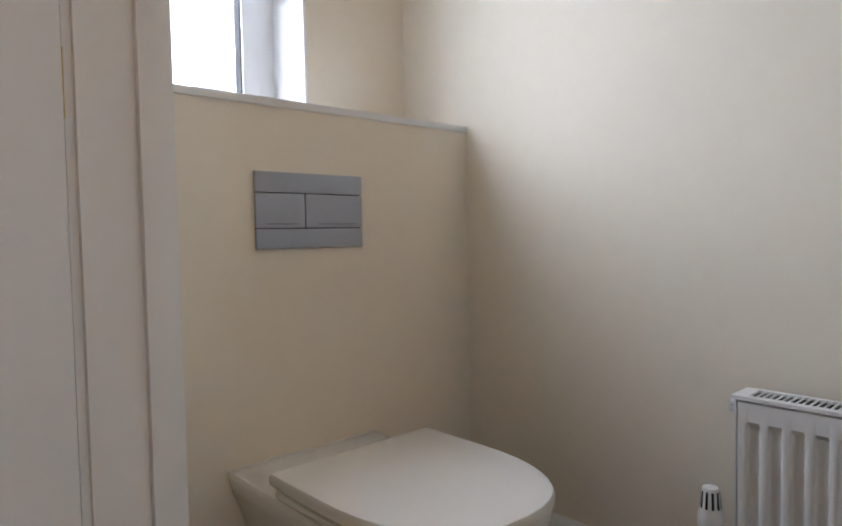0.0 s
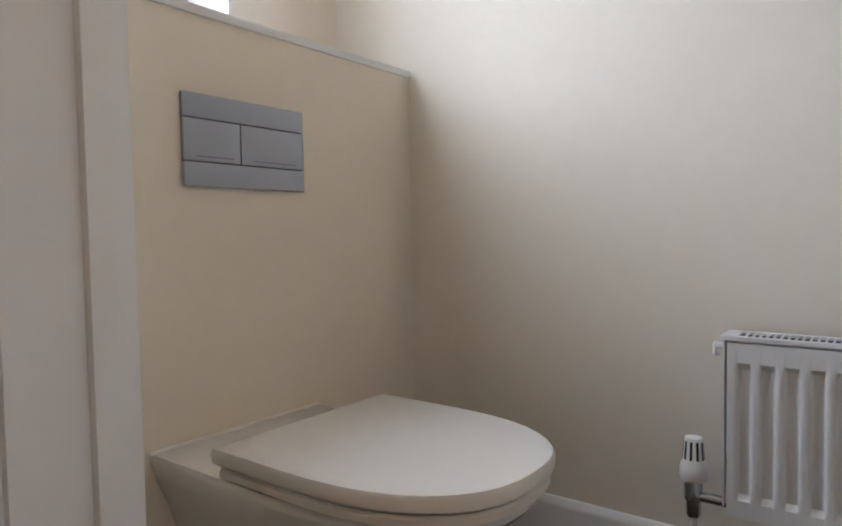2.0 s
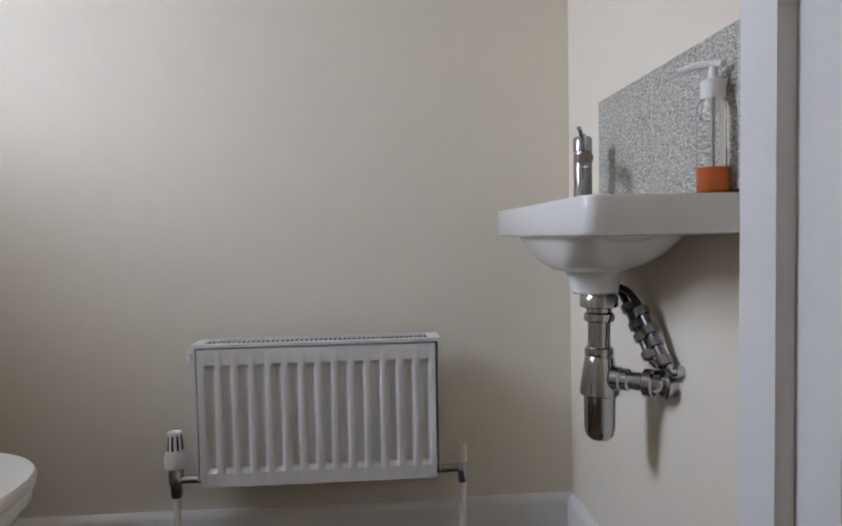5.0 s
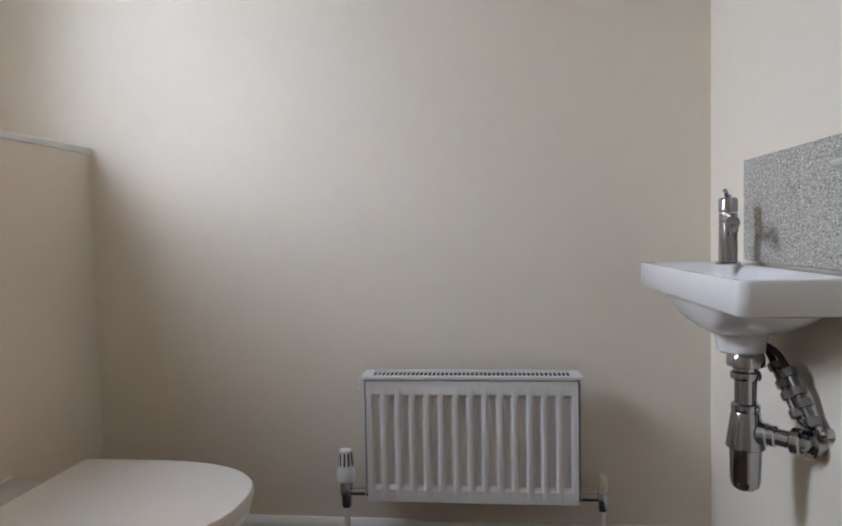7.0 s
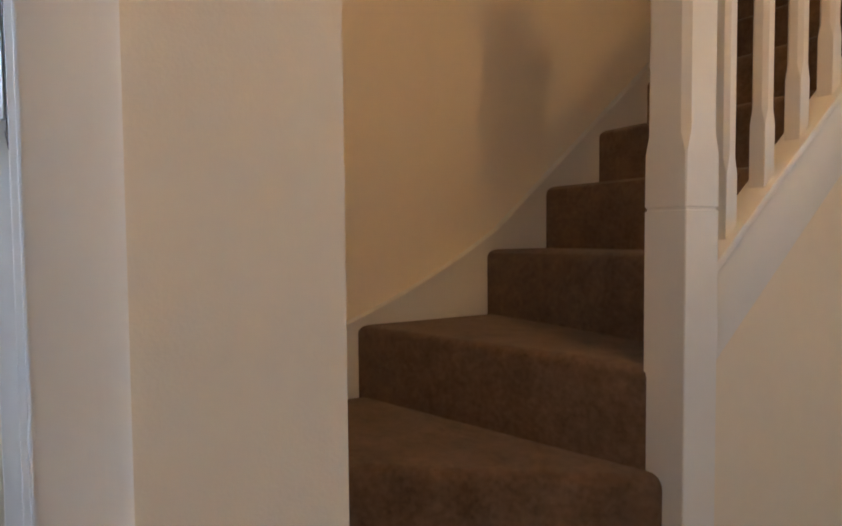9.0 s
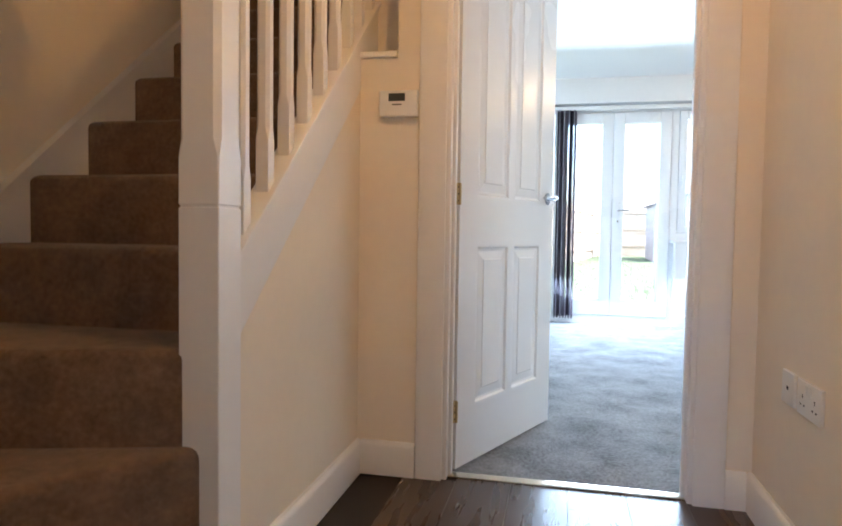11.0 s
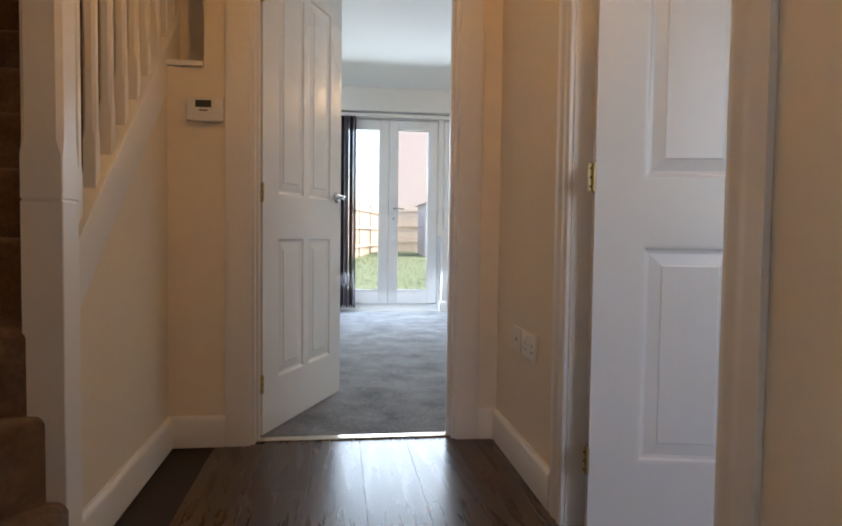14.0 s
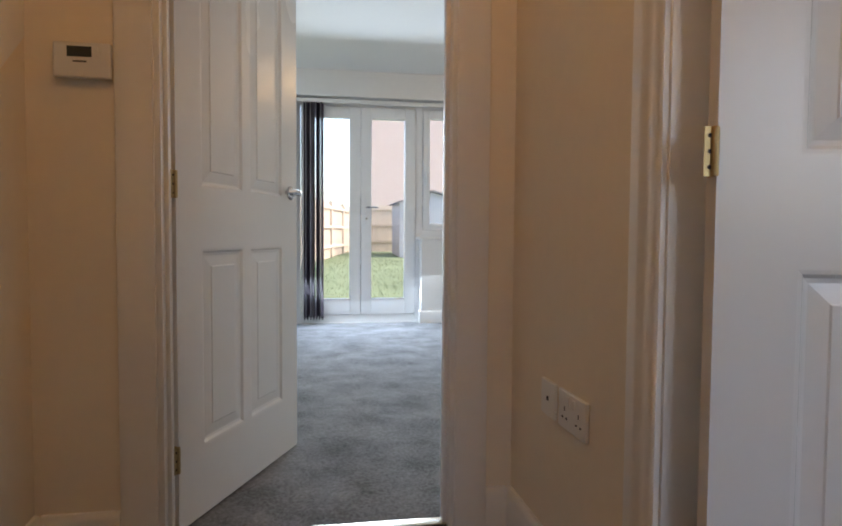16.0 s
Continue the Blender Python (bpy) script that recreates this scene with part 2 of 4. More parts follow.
def block(name, a, b, material, parent=None, label="", bevel=0.0, segments=2):
    bm = bmesh.new()
    add_box(bm, a, b)
    return part(name, bm, material, parent, label, bevel, segments)


def boxes(name, spans, material, parent=None, label="", bevel=0.0):
    bm = bmesh.new()
    for a, b in spans:
        add_box(bm, a, b)
    return part(name, bm, material, parent, label, bevel)


def turned(name, profile, centre, material, parent=None, label="", axis="z", steps=24):
    bm = bmesh.new()
    add_lathe(bm, profile, centre, axis, steps)
    return part(name, bm, material, parent, label, smooth=True)


def thing(name, place, label, category, group="", turn=0):
    ob = new(name)
    ob.empty_display_size = 0.05
    ob.matrix_world = pose(*place, 0, 0, turn)
    return tagged(ob, label, category, group)


def structure(ob, label=""):
    return tagged(ob, label, kind="structure")


# ---------------------------------------------------------------- the plan, in metres
WX0, WX1 = -1.26, -0.250          # cloakroom, west to east
WY0, WY1 = -3.40, -1.765          # cistern boxing face, north wall
HALLX0, HALLX1 = -0.153, 0.95     # hall
SOUTH = -3.66
TOP = 2.325
STAIRX0, STAIRX1 = -1.19, -0.305
WE = -1.650                        # end of the wall beside the stairs
BOXTOP = 1.130

# setting: walls with their openings
structure(boxes("wall_west", [((-1.5, -4.0, -0.1), (WX0, WE - 0.05, 4.8)), ((-1.5, WE - 0.05, -0.1), (STAIRX0, 3.2, 4.8))], PAINT))
structure(block("wall_partition_stairs", (WX0, WY1, 0), (WX1, WE, TOP), PAINT))
structure(boxes("wall_hall_west", [((WX1, -1.895, 0), (HALLX0, WE, TOP)), ((WX1, SOUTH, 0), (HALLX0, -2.929, TOP)),
                                   ((WX1, -2.929, 2.06), (HALLX0, -1.895, TOP))], PAINT))
WINX0, WINX1, WINZ1 = -0.91, -0.30, 2.08
structure(boxes("wall_south", [((-1.5, SOUTH - 0.25, -0.1), (WINX0, SOUTH, TOP)), ((WINX0, SOUTH - 0.25, -0.1), (WINX1, SOUTH, BOXTOP - 0.018)),
                               ((WINX0, SOUTH - 0.25, WINZ1), (WINX1, SOUTH, TOP)), ((WINX1, SOUTH - 0.25, -0.1), (-0.09, SOUTH, TOP)), ((-0.09, SOUTH - 0.25, 2.1), (0.91, SOUTH, TOP)), ((0.91, SOUTH - 0.25, -0.1), (1.45, SOUTH, TOP)),
                               ((1.45, SOUTH - 0.25, -0.1), (2.75, SOUTH, 0.95)), ((1.45, SOUTH - 0.25, 2.05), (2.75, SOUTH, TOP)),
                               ((2.75, SOUTH - 0.25, -0.1), (3.7, SOUTH, TOP))], PAINT))
structure(block("wall_cistern_boxing", (WX0, SOUTH, 0), (WX1, WY0, BOXTOP - 0.018), PAINT))
structure(block("trim_window_sill", (WINX0, SOUTH - 0.17, BOXTOP - 0.018), (WINX1, SOUTH, BOXTOP), GLOSS))
structure(block("trim_boxing_ledge", (WX0, SOUTH, BOXTOP - 0.018), (WX1, WY0 + 0.006, BOXTOP), GLOSS, bevel=0.004))
NICHE0, NICHE1, NICHEZ = -0.325, -0.19, 1.452
structure(boxes("wall_north", [((NICHE0, 0, 0), (NICHE1, 0.1, NICHEZ - 0.02)), ((NICHE1, 0, 0), (-0.03, 0.1, TOP)),
                               ((-0.03, 0, 2.06), (0.79, 0.1, TOP)), ((0.79, 0, 0), (3.7, 0.1, TOP))], PAINT))
structure(block("trim_niche_ledge", (NICHE0 + 0.004, -0.012, NICHEZ - 0.02), (NICHE1 - 0.002, 0.13, NICHEZ), GLOSS, bevel=0.003))
structure(boxes("wall_stair_side", [((NICHE1, 0.1, 0), (NICHE1 + 0.09, 3.2, 4.8)), ((NICHE1, 0.0, TOP + 0.002), (NICHE1 + 0.09, 0.1, 4.8))], PAINT))
KY0, KY1 = -1.49, -0.79
structure(boxes("wall_east", [((HALLX1, KY1 + 0.025, 0), (HALLX1 + 0.11, 0, TOP)), ((HALLX1, SOUTH, 0), (HALLX1 + 0.11, KY0 - 0.025, TOP)),
                              ((HALLX1, KY0 - 0.025, 2.06), (HALLX1 + 0.11, KY1 + 0.025, TOP))], PAINT))
structure(block("wall_kitchen_east", (3.5, SOUTH, -0.1), (3.7, 0, TOP), PAINT))
structure(block("wall_living_east", (3.5, 0.1, -0.1), (3.7, 4.09, TOP), LIVP))
structure(boxes("wall_stair_back", [((STAIRX0, 3.0, 0), (NICHE1, 3.2, 4.8))], PAINT))
structure(boxes("wall_landing", [((STAIRX0, WE - 0.1, TOP + 0.15), (-0.2, WE, 4.8)), ((-0.2, WE - 0.1, TOP + 0.15), (-0.1, 0.0, 4.8))], PAINT))
# ceilings
structure(boxes("ceiling", [((-1.5, SOUTH - 0.25, TOP), (HALLX0, WE, TOP + 0.15)), ((HALLX0 - 0.06, SOUTH - 0.25, TOP), (3.7, 0.1, TOP + 0.15)),
                            ((NICHE1 + 0.09, 0.1, TOP), (3.7, 4.40, TOP + 0.15))], CEIL))
structure(block("ceiling_stairwell", (-1.5, WE - 0.1, 4.8), (0.0, 3.2, 4.95), CEIL))

# floors
structure(boxes("floor_slab", [((-1.5, SOUTH - 0.25, -0.25), (3.7, 0.05, -0.012)), ((-1.5, 0.05, -0.25), (NICHE1, 3.2, -0.012))], GROUT))
floor_hall = structure(boxes("floor", [((HALLX0 - 0.1, SOUTH, -0.012), (HALLX1 + 0.11, 0.04, -0.006)), ((WX0, WY0, -0.012), (WX1, WY1, -0.006)),
                                       ((HALLX1 + 0.11, SOUTH, -0.012), (3.5, 0.0, -0.006))], GROUT))


def carpet(name, x0, y0, x1, y1, z):
    """A pile carpet as a finely uneven sheet with thickness."""
    bm = bmesh.new()
    nx, ny = 60, 90
    rows = [[bm.verts.new((x0 + (x1 - x0) * i / nx, y0 + (y1 - y0) * j / ny, z + 0.0035 * noise.noise((i * 0.55, j * 0.6, 3.1)))) for i in range(nx + 1)] for j in range(ny + 1)]
    for j in range(ny):
        for i in range(nx):
            bm.faces.new((rows[j][i], rows[j][i + 1], rows[j + 1][i + 1], rows[j + 1][i]))
    ob = part(name, bm, GREYC, smooth=True)
    return structure(ob, "short grey pile carpet")


structure(block("floor_living", (NICHE1, 0.05, -0.25), (3.7, 4.40, -0.012), GROUT))
carpet("floor_living_carpet", NICHE1 + 0.09, 0.062, 3.5, 4.16, 0.004)


# ---------------------------------------------------------------- trim: skirting, architraves, linings
def skirting(name, a, b, out):
    """A board along a wall from a to b (x, y), its face towards out, with a rounded top."""
    a, b, o = Vector((*a, 0)), Vector((*b, 0)), Vector((*out, 0))
    d = (b - a).normalized()
    prof = [(0, 0), (0.018, 0), (0.018, 0.100), (0.0145, 0.110), (0.008, 0.117), (0, 0.118)]
    bm = bmesh.new()
    ends = [[bm.verts.new(p + o * u + Vector((0, 0, w))) for u, w in prof] for p in (a, b)]
    bm.faces.new(ends[0]), bm.faces.new(ends[1])
    for i in range(len(prof)):
        j = (i + 1) % len(prof)
        bm.faces.new((ends[0][i], ends[0][j], ends[1][j], ends[1][i]))
    bmesh.ops.recalc_face_normals(bm, faces=bm.faces)
    return structure(part(name, bm, GLOSS, smooth=True), "white painted skirting board")


skirting("baseboard_spandrel", (-0.322, -0.862), (-0.322, 0.0), (1, 0))
skirting("baseboard_north_left", (-0.304, 0.0), (-0.113, 0.0), (0, -1))
skirting("baseboard_north_right", (0.872, 0.0), (HALLX1 - 0.018, 0.0), (0, -1))
skirting("baseboard_east", (HALLX1, 0.0), (HALLX1, -0.684), (-1, 0))
skirting("baseboard_east_near", (HALLX1, -1.596), (HALLX1, SOUTH), (-1, 0))
skirting("baseboard_west", (HALLX0, -1.835), (HALLX0, WE), (1, 0))
skirting("baseboard_west_near", (HALLX0, -3.0), (HALLX0, SOUTH), (1, 0))
skirting("baseboard_south", (HALLX0 + 0.018, SOUTH), (HALLX1 - 0.018, SOUTH), (0, 1))
skirting("baseboard_wc_west", (WX0, WY0), (WX0, WY1), (1, 0))
skirting("baseboard_wc_north", (WX0 + 0.018, WY1), (WX1, WY1), (0, -1))
skirting("baseboard_living_side", (1.405, 4.09), (3.5, 4.09), (0, -1))
skirting("baseboard_living_return", (1.405, 4.17), (1.405, 4.072), (-1, 0))


def architrave(name, path, side, normal, width=0.07, moulded=False):
    """A moulded board that follows the path of points (along, up) and stands out of a wall. side maps (along, up, out) to x, y, z."""
    prof = [(0.0, 0.0), (0.0, 0.0125), (0.004, 0.014), (width - 0.022, 0.0155), (width - 0.018, 0.0145), (width - 0.004, 0.0125), (width, 0.010), (width, 0.0)]
    if moulded:
        prof = [(0.0, 0.0), (0.0, 0.011), (0.006, 0.016), (0.022, 0.017), (0.030, 0.014), (0.046, 0.0135), (0.056, 0.018), (0.066, 0.018), (width, 0.013), (width, 0.0)]
    bm = bmesh.new()
    n = len(path)
    rings = []
    for i, p in enumerate(path):
        p = Vector(p)
        if 0 < i < n - 1:
            d0, d1 = (p - Vector(path[i - 1])).normalized(), (Vector(path[i + 1]) - p).normalized()
            o0, o1 = Vector((-d0[1], d0[0])), Vector((-d1[1], d1[0]))
            o = (o0 + o1) / (1 + o0.dot(o1))
        else:
            d = (Vector(path[1]) - p if i == 0 else p - Vector(path[i - 1])).normalized()
            o = Vector((-d[1], d[0]))
        rings.append([bm.verts.new(side(p[0] + o[0] * w * normal, p[1] + o[1] * w * normal, h)) for w, h in prof])
    bm.faces.new(rings[0]), bm.faces.new(rings[-1])
    for a, b in zip(rings, rings[1:]):
        for i in range(len(prof)):
            j = (i + 1) % len(prof)
            bm.faces.new((a[i], a[j], b[j], b[i]))
    bmesh.ops.recalc_face_normals(bm, faces=bm.faces)
    return structure(part(name, bm, GLOSS, smooth=True), "white moulded door architrave")


# living room doorway
structure(boxes("trim_living_lining", [((-0.03, -0.002, 0), (-0.004, 0.102, 2.06)), ((0.766, -0.002, 0), (0.79, 0.102, 2.06)), ((-0.004, -0.002, 2.034), (0.766, 0.102, 2.06)),
                                       ((-0.004, 0.03, 0), (0.008, 0.062, 2.034)), ((0.754, 0.03, 0), (0.766, 0.062, 2.034)), ((0.008, 0.03, 2.02), (0.754, 0.062, 2.034))], GLOSS, bevel=0.0015))
architrave("trim_living_architrave", [(-0.02, 0), (-0.02, 2.05), (0.78, 2.05), (0.78, 0)], lambda a, u, o: (a, -0.001 - o, u), 1, 0.092)
structure(block("trim_threshold_strip", (-0.003, 0.022, -0.004), (0.765, 0.066, 0.007), METAL_STRIP, bevel=0.003), "brass coloured metal door threshold strip")
# kitchen doorway
structure(boxes("trim_kitchen_lining", [((HALLX1 - 0.002, KY1 - 0.0, 0), (HALLX1 + 0.112, KY1 + 0.025, 2.06)), ((HALLX1 - 0.002, KY0 - 0.025, 0), (HALLX1 + 0.112, KY0, 2.06)),
                                        ((HALLX1 - 0.002, KY0, 2.035), (HALLX1 + 0.112, KY1, 2.06))], GLOSS, bevel=0.0015))
architrave("trim_kitchen_architrave", [(KY0 - 0.006, 0), (KY0 - 0.006, 2.05), (KY1 + 0.006, 2.05), (KY1 + 0.006, 0)], lambda a, u, o: (HALLX1 - 0.001 - o, a, u), 1, 0.098, True)
# cloakroom doorway
WN, WS = -1.924, -2.917
structure(boxes("trim_wc_lining", [((WX1 - 0.012, WN, 0), (-0.167, -1.897, 2.06)), ((-0.167, WN + 0.006, 0), (HALLX0 + 0.001, -1.897, 2.06)), ((WX1 - 0.002, WS - 0.012, 0), (HALLX0 + 0.002, WS, 2.06)),
                                   ((WX1 - 0.002, WS, 2.035), (HALLX0 + 0.002, WN, 2.06)),
                                   ((WX1 - 0.011, WN - 0.016, 0), (-0.214, WN, 2.034)), ((WX1 - 0.001, WS, 0), (WX1 + 0.038, WS + 0.012, 2.035))], GLOSS, bevel=0.0015))
architrave("trim_wc_architrave", [(WS + 0.005 - 0.015, 0), (WS - 0.01, 2.05), (WN + 0.009, 2.05), (WN + 0.009, 0)], lambda a, u, o: (HALLX0 + 0.001 + 0.8 * o, a, u), 1, 0.070)


# ---------------------------------------------------------------- doors
def door_leaf(name, label, place, turn, width=0.762, height=1.99, flip=1, stile=0.12):
    """A four-panel moulded leaf; it runs from its hinge edge along local x, its thickness along local y."""
    d = thing(name, place, label, "door", turn=turn)
    T = 0.036
    pw = (width - stile * 2 - 0.042) / 2
    cols = [(stile, stile + pw), (width - stile - pw, width - stile)]
    rows = [(0.205, 0.787), (0.962, 1.86)]
    xs, zs = sorted({0, width, *sum(map(list, cols), [])}), sorted({0, height, *sum(map(list, rows), [])})
    bm = bmesh.new()
    for sgn in (-1, 1):
        y0 = sgn * T / 2
        for i in range(len(xs) - 1):
            for j in range(len(zs) - 1):
                x0, x1, z0, z1 = xs[i], xs[i + 1], zs[j], zs[j + 1]
                hole = any(abs(x0 - c[0]) < 1e-6 for c in cols) and any(abs(z0 - r[0]) < 1e-6 for r in rows)
                if not hole:
                    f = [bm.verts.new(p) for p in ((x0, y0, z0), (x1, y0, z0), (x1, y0, z1), (x0, y0, z1))]
                    bm.faces.new(f)
                    continue
                rings = []
                for inset, depth in ((0, 0), (0.007, 0.001), (0.013, 0.008), (0.021, 0.0095), (0.052, 0.0045), (0.055, 0.002)):
                    y = y0 - sgn * depth
                    rings.append([bm.verts.new(p) for p in ((x0 + inset, y, z0 + inset), (x1 - inset, y, z0 + inset), (x1 - inset, y, z1 - inset), (x0 + inset, y, z1 - inset))])
                for a, b in zip(rings, rings[1:]):
                    for k in range(4):
                        bm.faces.new((a[k], a[(k + 1) % 4], b[(k + 1) % 4], b[k]))
                bm.faces.new(rings[-1])
    for x in (0, width):
        bm.faces.new([bm.verts.new(p) for p in ((x, -T / 2, 0), (x, T / 2, 0), (x, T / 2, height), (x, -T / 2, height))])
    for z in (0, height):
        bm.faces.new([bm.verts.new(p) for p in ((0, -T / 2, z), (width, -T / 2, z), (width, T / 2, z), (0, T / 2, z))])
    bmesh.ops.remove_doubles(bm, verts=bm.verts, dist=0.0004)
    bmesh.ops.recalc_face_normals(bm, faces=bm.faces)
    part("leaf", bm, DOORP, d)
    # hinges: two flaps and a knuckle
    for z in (0.205, 0.965, 1.735):
        bm = bmesh.new()
        add_box(bm, (-0.0025, -T / 2 - 0.004, z - 0.0375), (0.0005, T / 2 - 0.004, z + 0.0375))
        add_box(bm, (-0.020, flip * (T / 2) - 0.0015 - (0.001 if flip > 0 else -0.001), z - 0.0375), (-0.002, flip * (T / 2) + 0.0015, z + 0.0375))
        add_lathe(bm, [(0.0045, z - 0.0375), (0.0058, z - 0.035), (0.0058, z + 0.035), (0.0045, z + 0.0375)], (-0.004, flip * (T / 2 + 0.002), 0), steps=12)
        h = part("hinge", bm, BRASSY, d, "brass hinge")
        for dz in (-0.024, 0.0, 0.024):
            turned("screw", [(0.0, 0), (0.0035, 0.0), (0.003, 0.001)], (-0.012, flip * (T / 2 + 0.0016), z + dz), DARK, h, axis="y", steps=8)
    # lever handles on round roses, both faces
    for sgn in (-1, 1):
        x, z = width - 0.06, 0.985
        bm = bmesh.new()
        y = sgn * T / 2
        add_lathe(bm, [(0.026, y), (0.026, y + sgn * 0.006), (0.022, y + sgn * 0.009), (0.011, y + sgn * 0.010), (0.0095, y + sgn * 0.045), (0.0, y + sgn * 0.047)], (x, 0, z), axis="y")
        add_tube(bm, [(x, y + sgn * 0.042, z), (x - 0.03, y + sgn * 0.047, z + 0.001), (x - 0.07, y + sgn * 0.046, z), (x - 0.112, y + sgn * 0.043, z - 0.003)], 0.0088)
        part("handle", bm, CHROME, d, "chrome lever handle", smooth=True)
    bm = bmesh.new()
    add_box(bm, (width - 0.0005, -0.011, 0.88), (width + 0.0012, 0.011, 1.06))
    add_box(bm, (width, -0.006, 0.975), (width + 0.009, 0.006, 0.998))
    part("latch", bm, STEEL, d, "steel latch plate")
    return d


door_leaf("door_living", "white four-panel moulded door standing open into the carpeted living room", (0.000, 0.080, 0.012), 66.3, flip=-1)
door_leaf("door_kitchen", "white four-panel moulded door standing wide open beyond the hall doorway", (0.986, -0.845, 0.010), -12.0, 0.80, flip=-1, stile=0.125)
door_leaf("door_cloakroom", "white four-panel moulded door standing open beside the cloakroom doorway", (-0.140, -2.938, 0.032), -1.0, 0.838, flip=-1)

# front door behind the walk, closing the hall
fd = thing("door_front", (0.41, SOUTH - 0.06, 0), "white front door with a tall glazed panel, closed", "door")
boxes("frame", [((-0.499, -0.03, 0.0), (-0.43, 0.04, 2.099)), ((0.43, -0.03, 0.0), (0.499, 0.04, 2.099)), ((-0.43, -0.03, 2.03), (0.43, 0.04, 2.099)), ((-0.43, -0.03, 0.0), (0.43, 0.04, 0.03))], UPVC, fd, bevel=0.004)
leaf = boxes("leaf", [((-0.425, -0.02, 0.035), (-0.18, 0.03, 2.025)), ((0.18, -0.02, 0.035), (0.425, 0.03, 2.025)), ((-0.18, -0.02, 0.035), (0.18, 0.03, 0.83)), ((-0.18, -0.02, 1.87), (0.18, 0.03, 2.025))], UPVC, fd, bevel=0.004)
p = block("pane", (-0.185, 0.0, 0.825), (0.185, 0.006, 1.875), GLASS, leaf, "glass panel")
p.visible_shadow = False

# ---------------------------------------------------------------- stairs
RISE, GOING = 0.199, 0.236
N = (-0.38, -0.90)
WALLW = STAIRX0 + 0.022
stairs = thing("staircase", (0, 0, 0), "carpeted winder staircase with white painted strings and balusters", "staircase")


def step(poly, z0, z1):
    bm = bmesh.new()
    add_prism(bm, poly, "z", z0, z1)
    ob = part("carpeted_step", bm, STAIRC, stairs, "brown carpeted stair step")
    bm = bmesh.new()
    bm.from_mesh(ob.data)
    edges = [e for e in bm.edges if all(v.co.z > z1 - 1e-4 for v in e.verts)]
    bmesh.ops.bevel(bm, geom=edges, offset=0.024, segments=4, profile=0.5, affect="EDGES", clamp_overlap=True)
    bm.to_mesh(ob.data)
    bm.free()
    shade(ob, 50)
    return ob


S0 = WE + 0.004
step([(-0.30, -0.955), (-0.145, S0), (WALLW, S0), (WALLW, -0.5), (N[0], -0.5)], 0, RISE)
step([(-0.345, -0.965), (-0.86, S0), (WALLW, S0), (WALLW, -0.5), (N[0], -0.5)], 0.0, 2 * RISE)
step([(-0.385, -0.955), (WALLW, -1.190), (WALLW, -0.4), (-0.335, -0.4), (-0.335, -0.87)], 0.0, 3 * RISE)
for k in range(4, 14):
    y = -0.752 + (k - 4) * GOING
    step([(-0.338, y), (WALLW, y), (WALLW, y + 2 * GOING), (-0.338, y + 2 * GOING)], (k - 3) * RISE, k * RISE)


def pitch(y):
    """Height of the top of the wall string over a point of the flight."""
    if y > -0.72:
        return 0.855 + 0.862 * (y + 0.72)
    if y > -1.25:
        s = (y + 1.25) / 0.53
        return 0.592 + 0.19 * s + 0.073 * s * s
    return 0.592 - 0.36 * (-1.25 - y)


ys = [-1.655 + i * 0.045 for i in range(106) if -1.655 + i * 0.045 < 2.95]
bm = bmesh.new()
for x0, x1, dz0, dz1 in ((STAIRX0 + 0.001, STAIRX0 + 0.022, None, -0.012), (STAIRX0 + 0.001, STAIRX0 + 0.034, -0.012, 0.0)):
    lower = [(y, max(0.0, pitch(y) - 0.62)) if dz0 is None else (y, pitch(y) + dz0) for y in ys]
    upper = [(y, pitch(y) + dz1) for y in ys]
    for i in range(len(ys) - 1):
        add_prism(bm, [lower[i], lower[i + 1], upper[i + 1], upper[i]], "x", x0, x1)
bmesh.ops.remove_doubles(bm, verts=bm.verts, dist=0.0005)
part("wall_string", bm, GLOSS, stairs, "white painted stair string with a swept curve", smooth=True)


def out_top(y):
    """Top of the outer string."""
    return 0.858 + 0.862 * (y + 0.775)


def slope_bar(x0, x1, y0, y1, lo, hi):
    bm = bmesh.new()
    add_prism(bm, [(y0, out_top(y0) + lo), (y1, out_top(y1) + lo), (y1, out_top(y1) + hi), (y0, out_top(y0) + hi)], "x", x0, x1)
    return bm


part("outer_string", slope_bar(-0.366, -0.3210, -0.866, 2.9, -0.20, -0.004), GLOSS, stairs, "white painted outer string", bevel=0.003)
part("base_rail", slope_bar(-0.374, -0.310, -0.866, 2.9, -0.022, 0.0), GLOSS, stairs, "white base rail", bevel=0.004)
part("handrail", slope_bar(-0.374, -0.310, -0.866, 2.9, 0.86, 0.92), GLOSS, stairs, "white handrail", bevel=0.012, segments=3)


def square_post(name, x, y, profile, parent, label=""):
    """A square post whose corners are cut back by the given amounts: (z, half width, chamfer)."""
    bm = bmesh.new()
    rings = []
    for z, h, c in profile:
        c = max(c, 0.0012)
        pts = [(h - c, -h), (h, -h + c), (h, h - c), (h - c, h), (-h + c, h), (-h, h - c), (-h, -h + c), (-h + c, -h)]
        rings.append([bm.verts.new((x + px, y + py, z)) for px, py in pts])
    for a, b in zip(rings, rings[1:]):
        for k in range(8):
            bm.faces.new((a[k], a[(k + 1) % 8], b[(k + 1) % 8], b[k]))
    bm.faces.new(rings[0][::-1]), bm.faces.new(rings[-1])
    bmesh.ops.recalc_face_normals(bm, faces=bm.faces)
    return part(name, bm, GLOSS, parent, label)


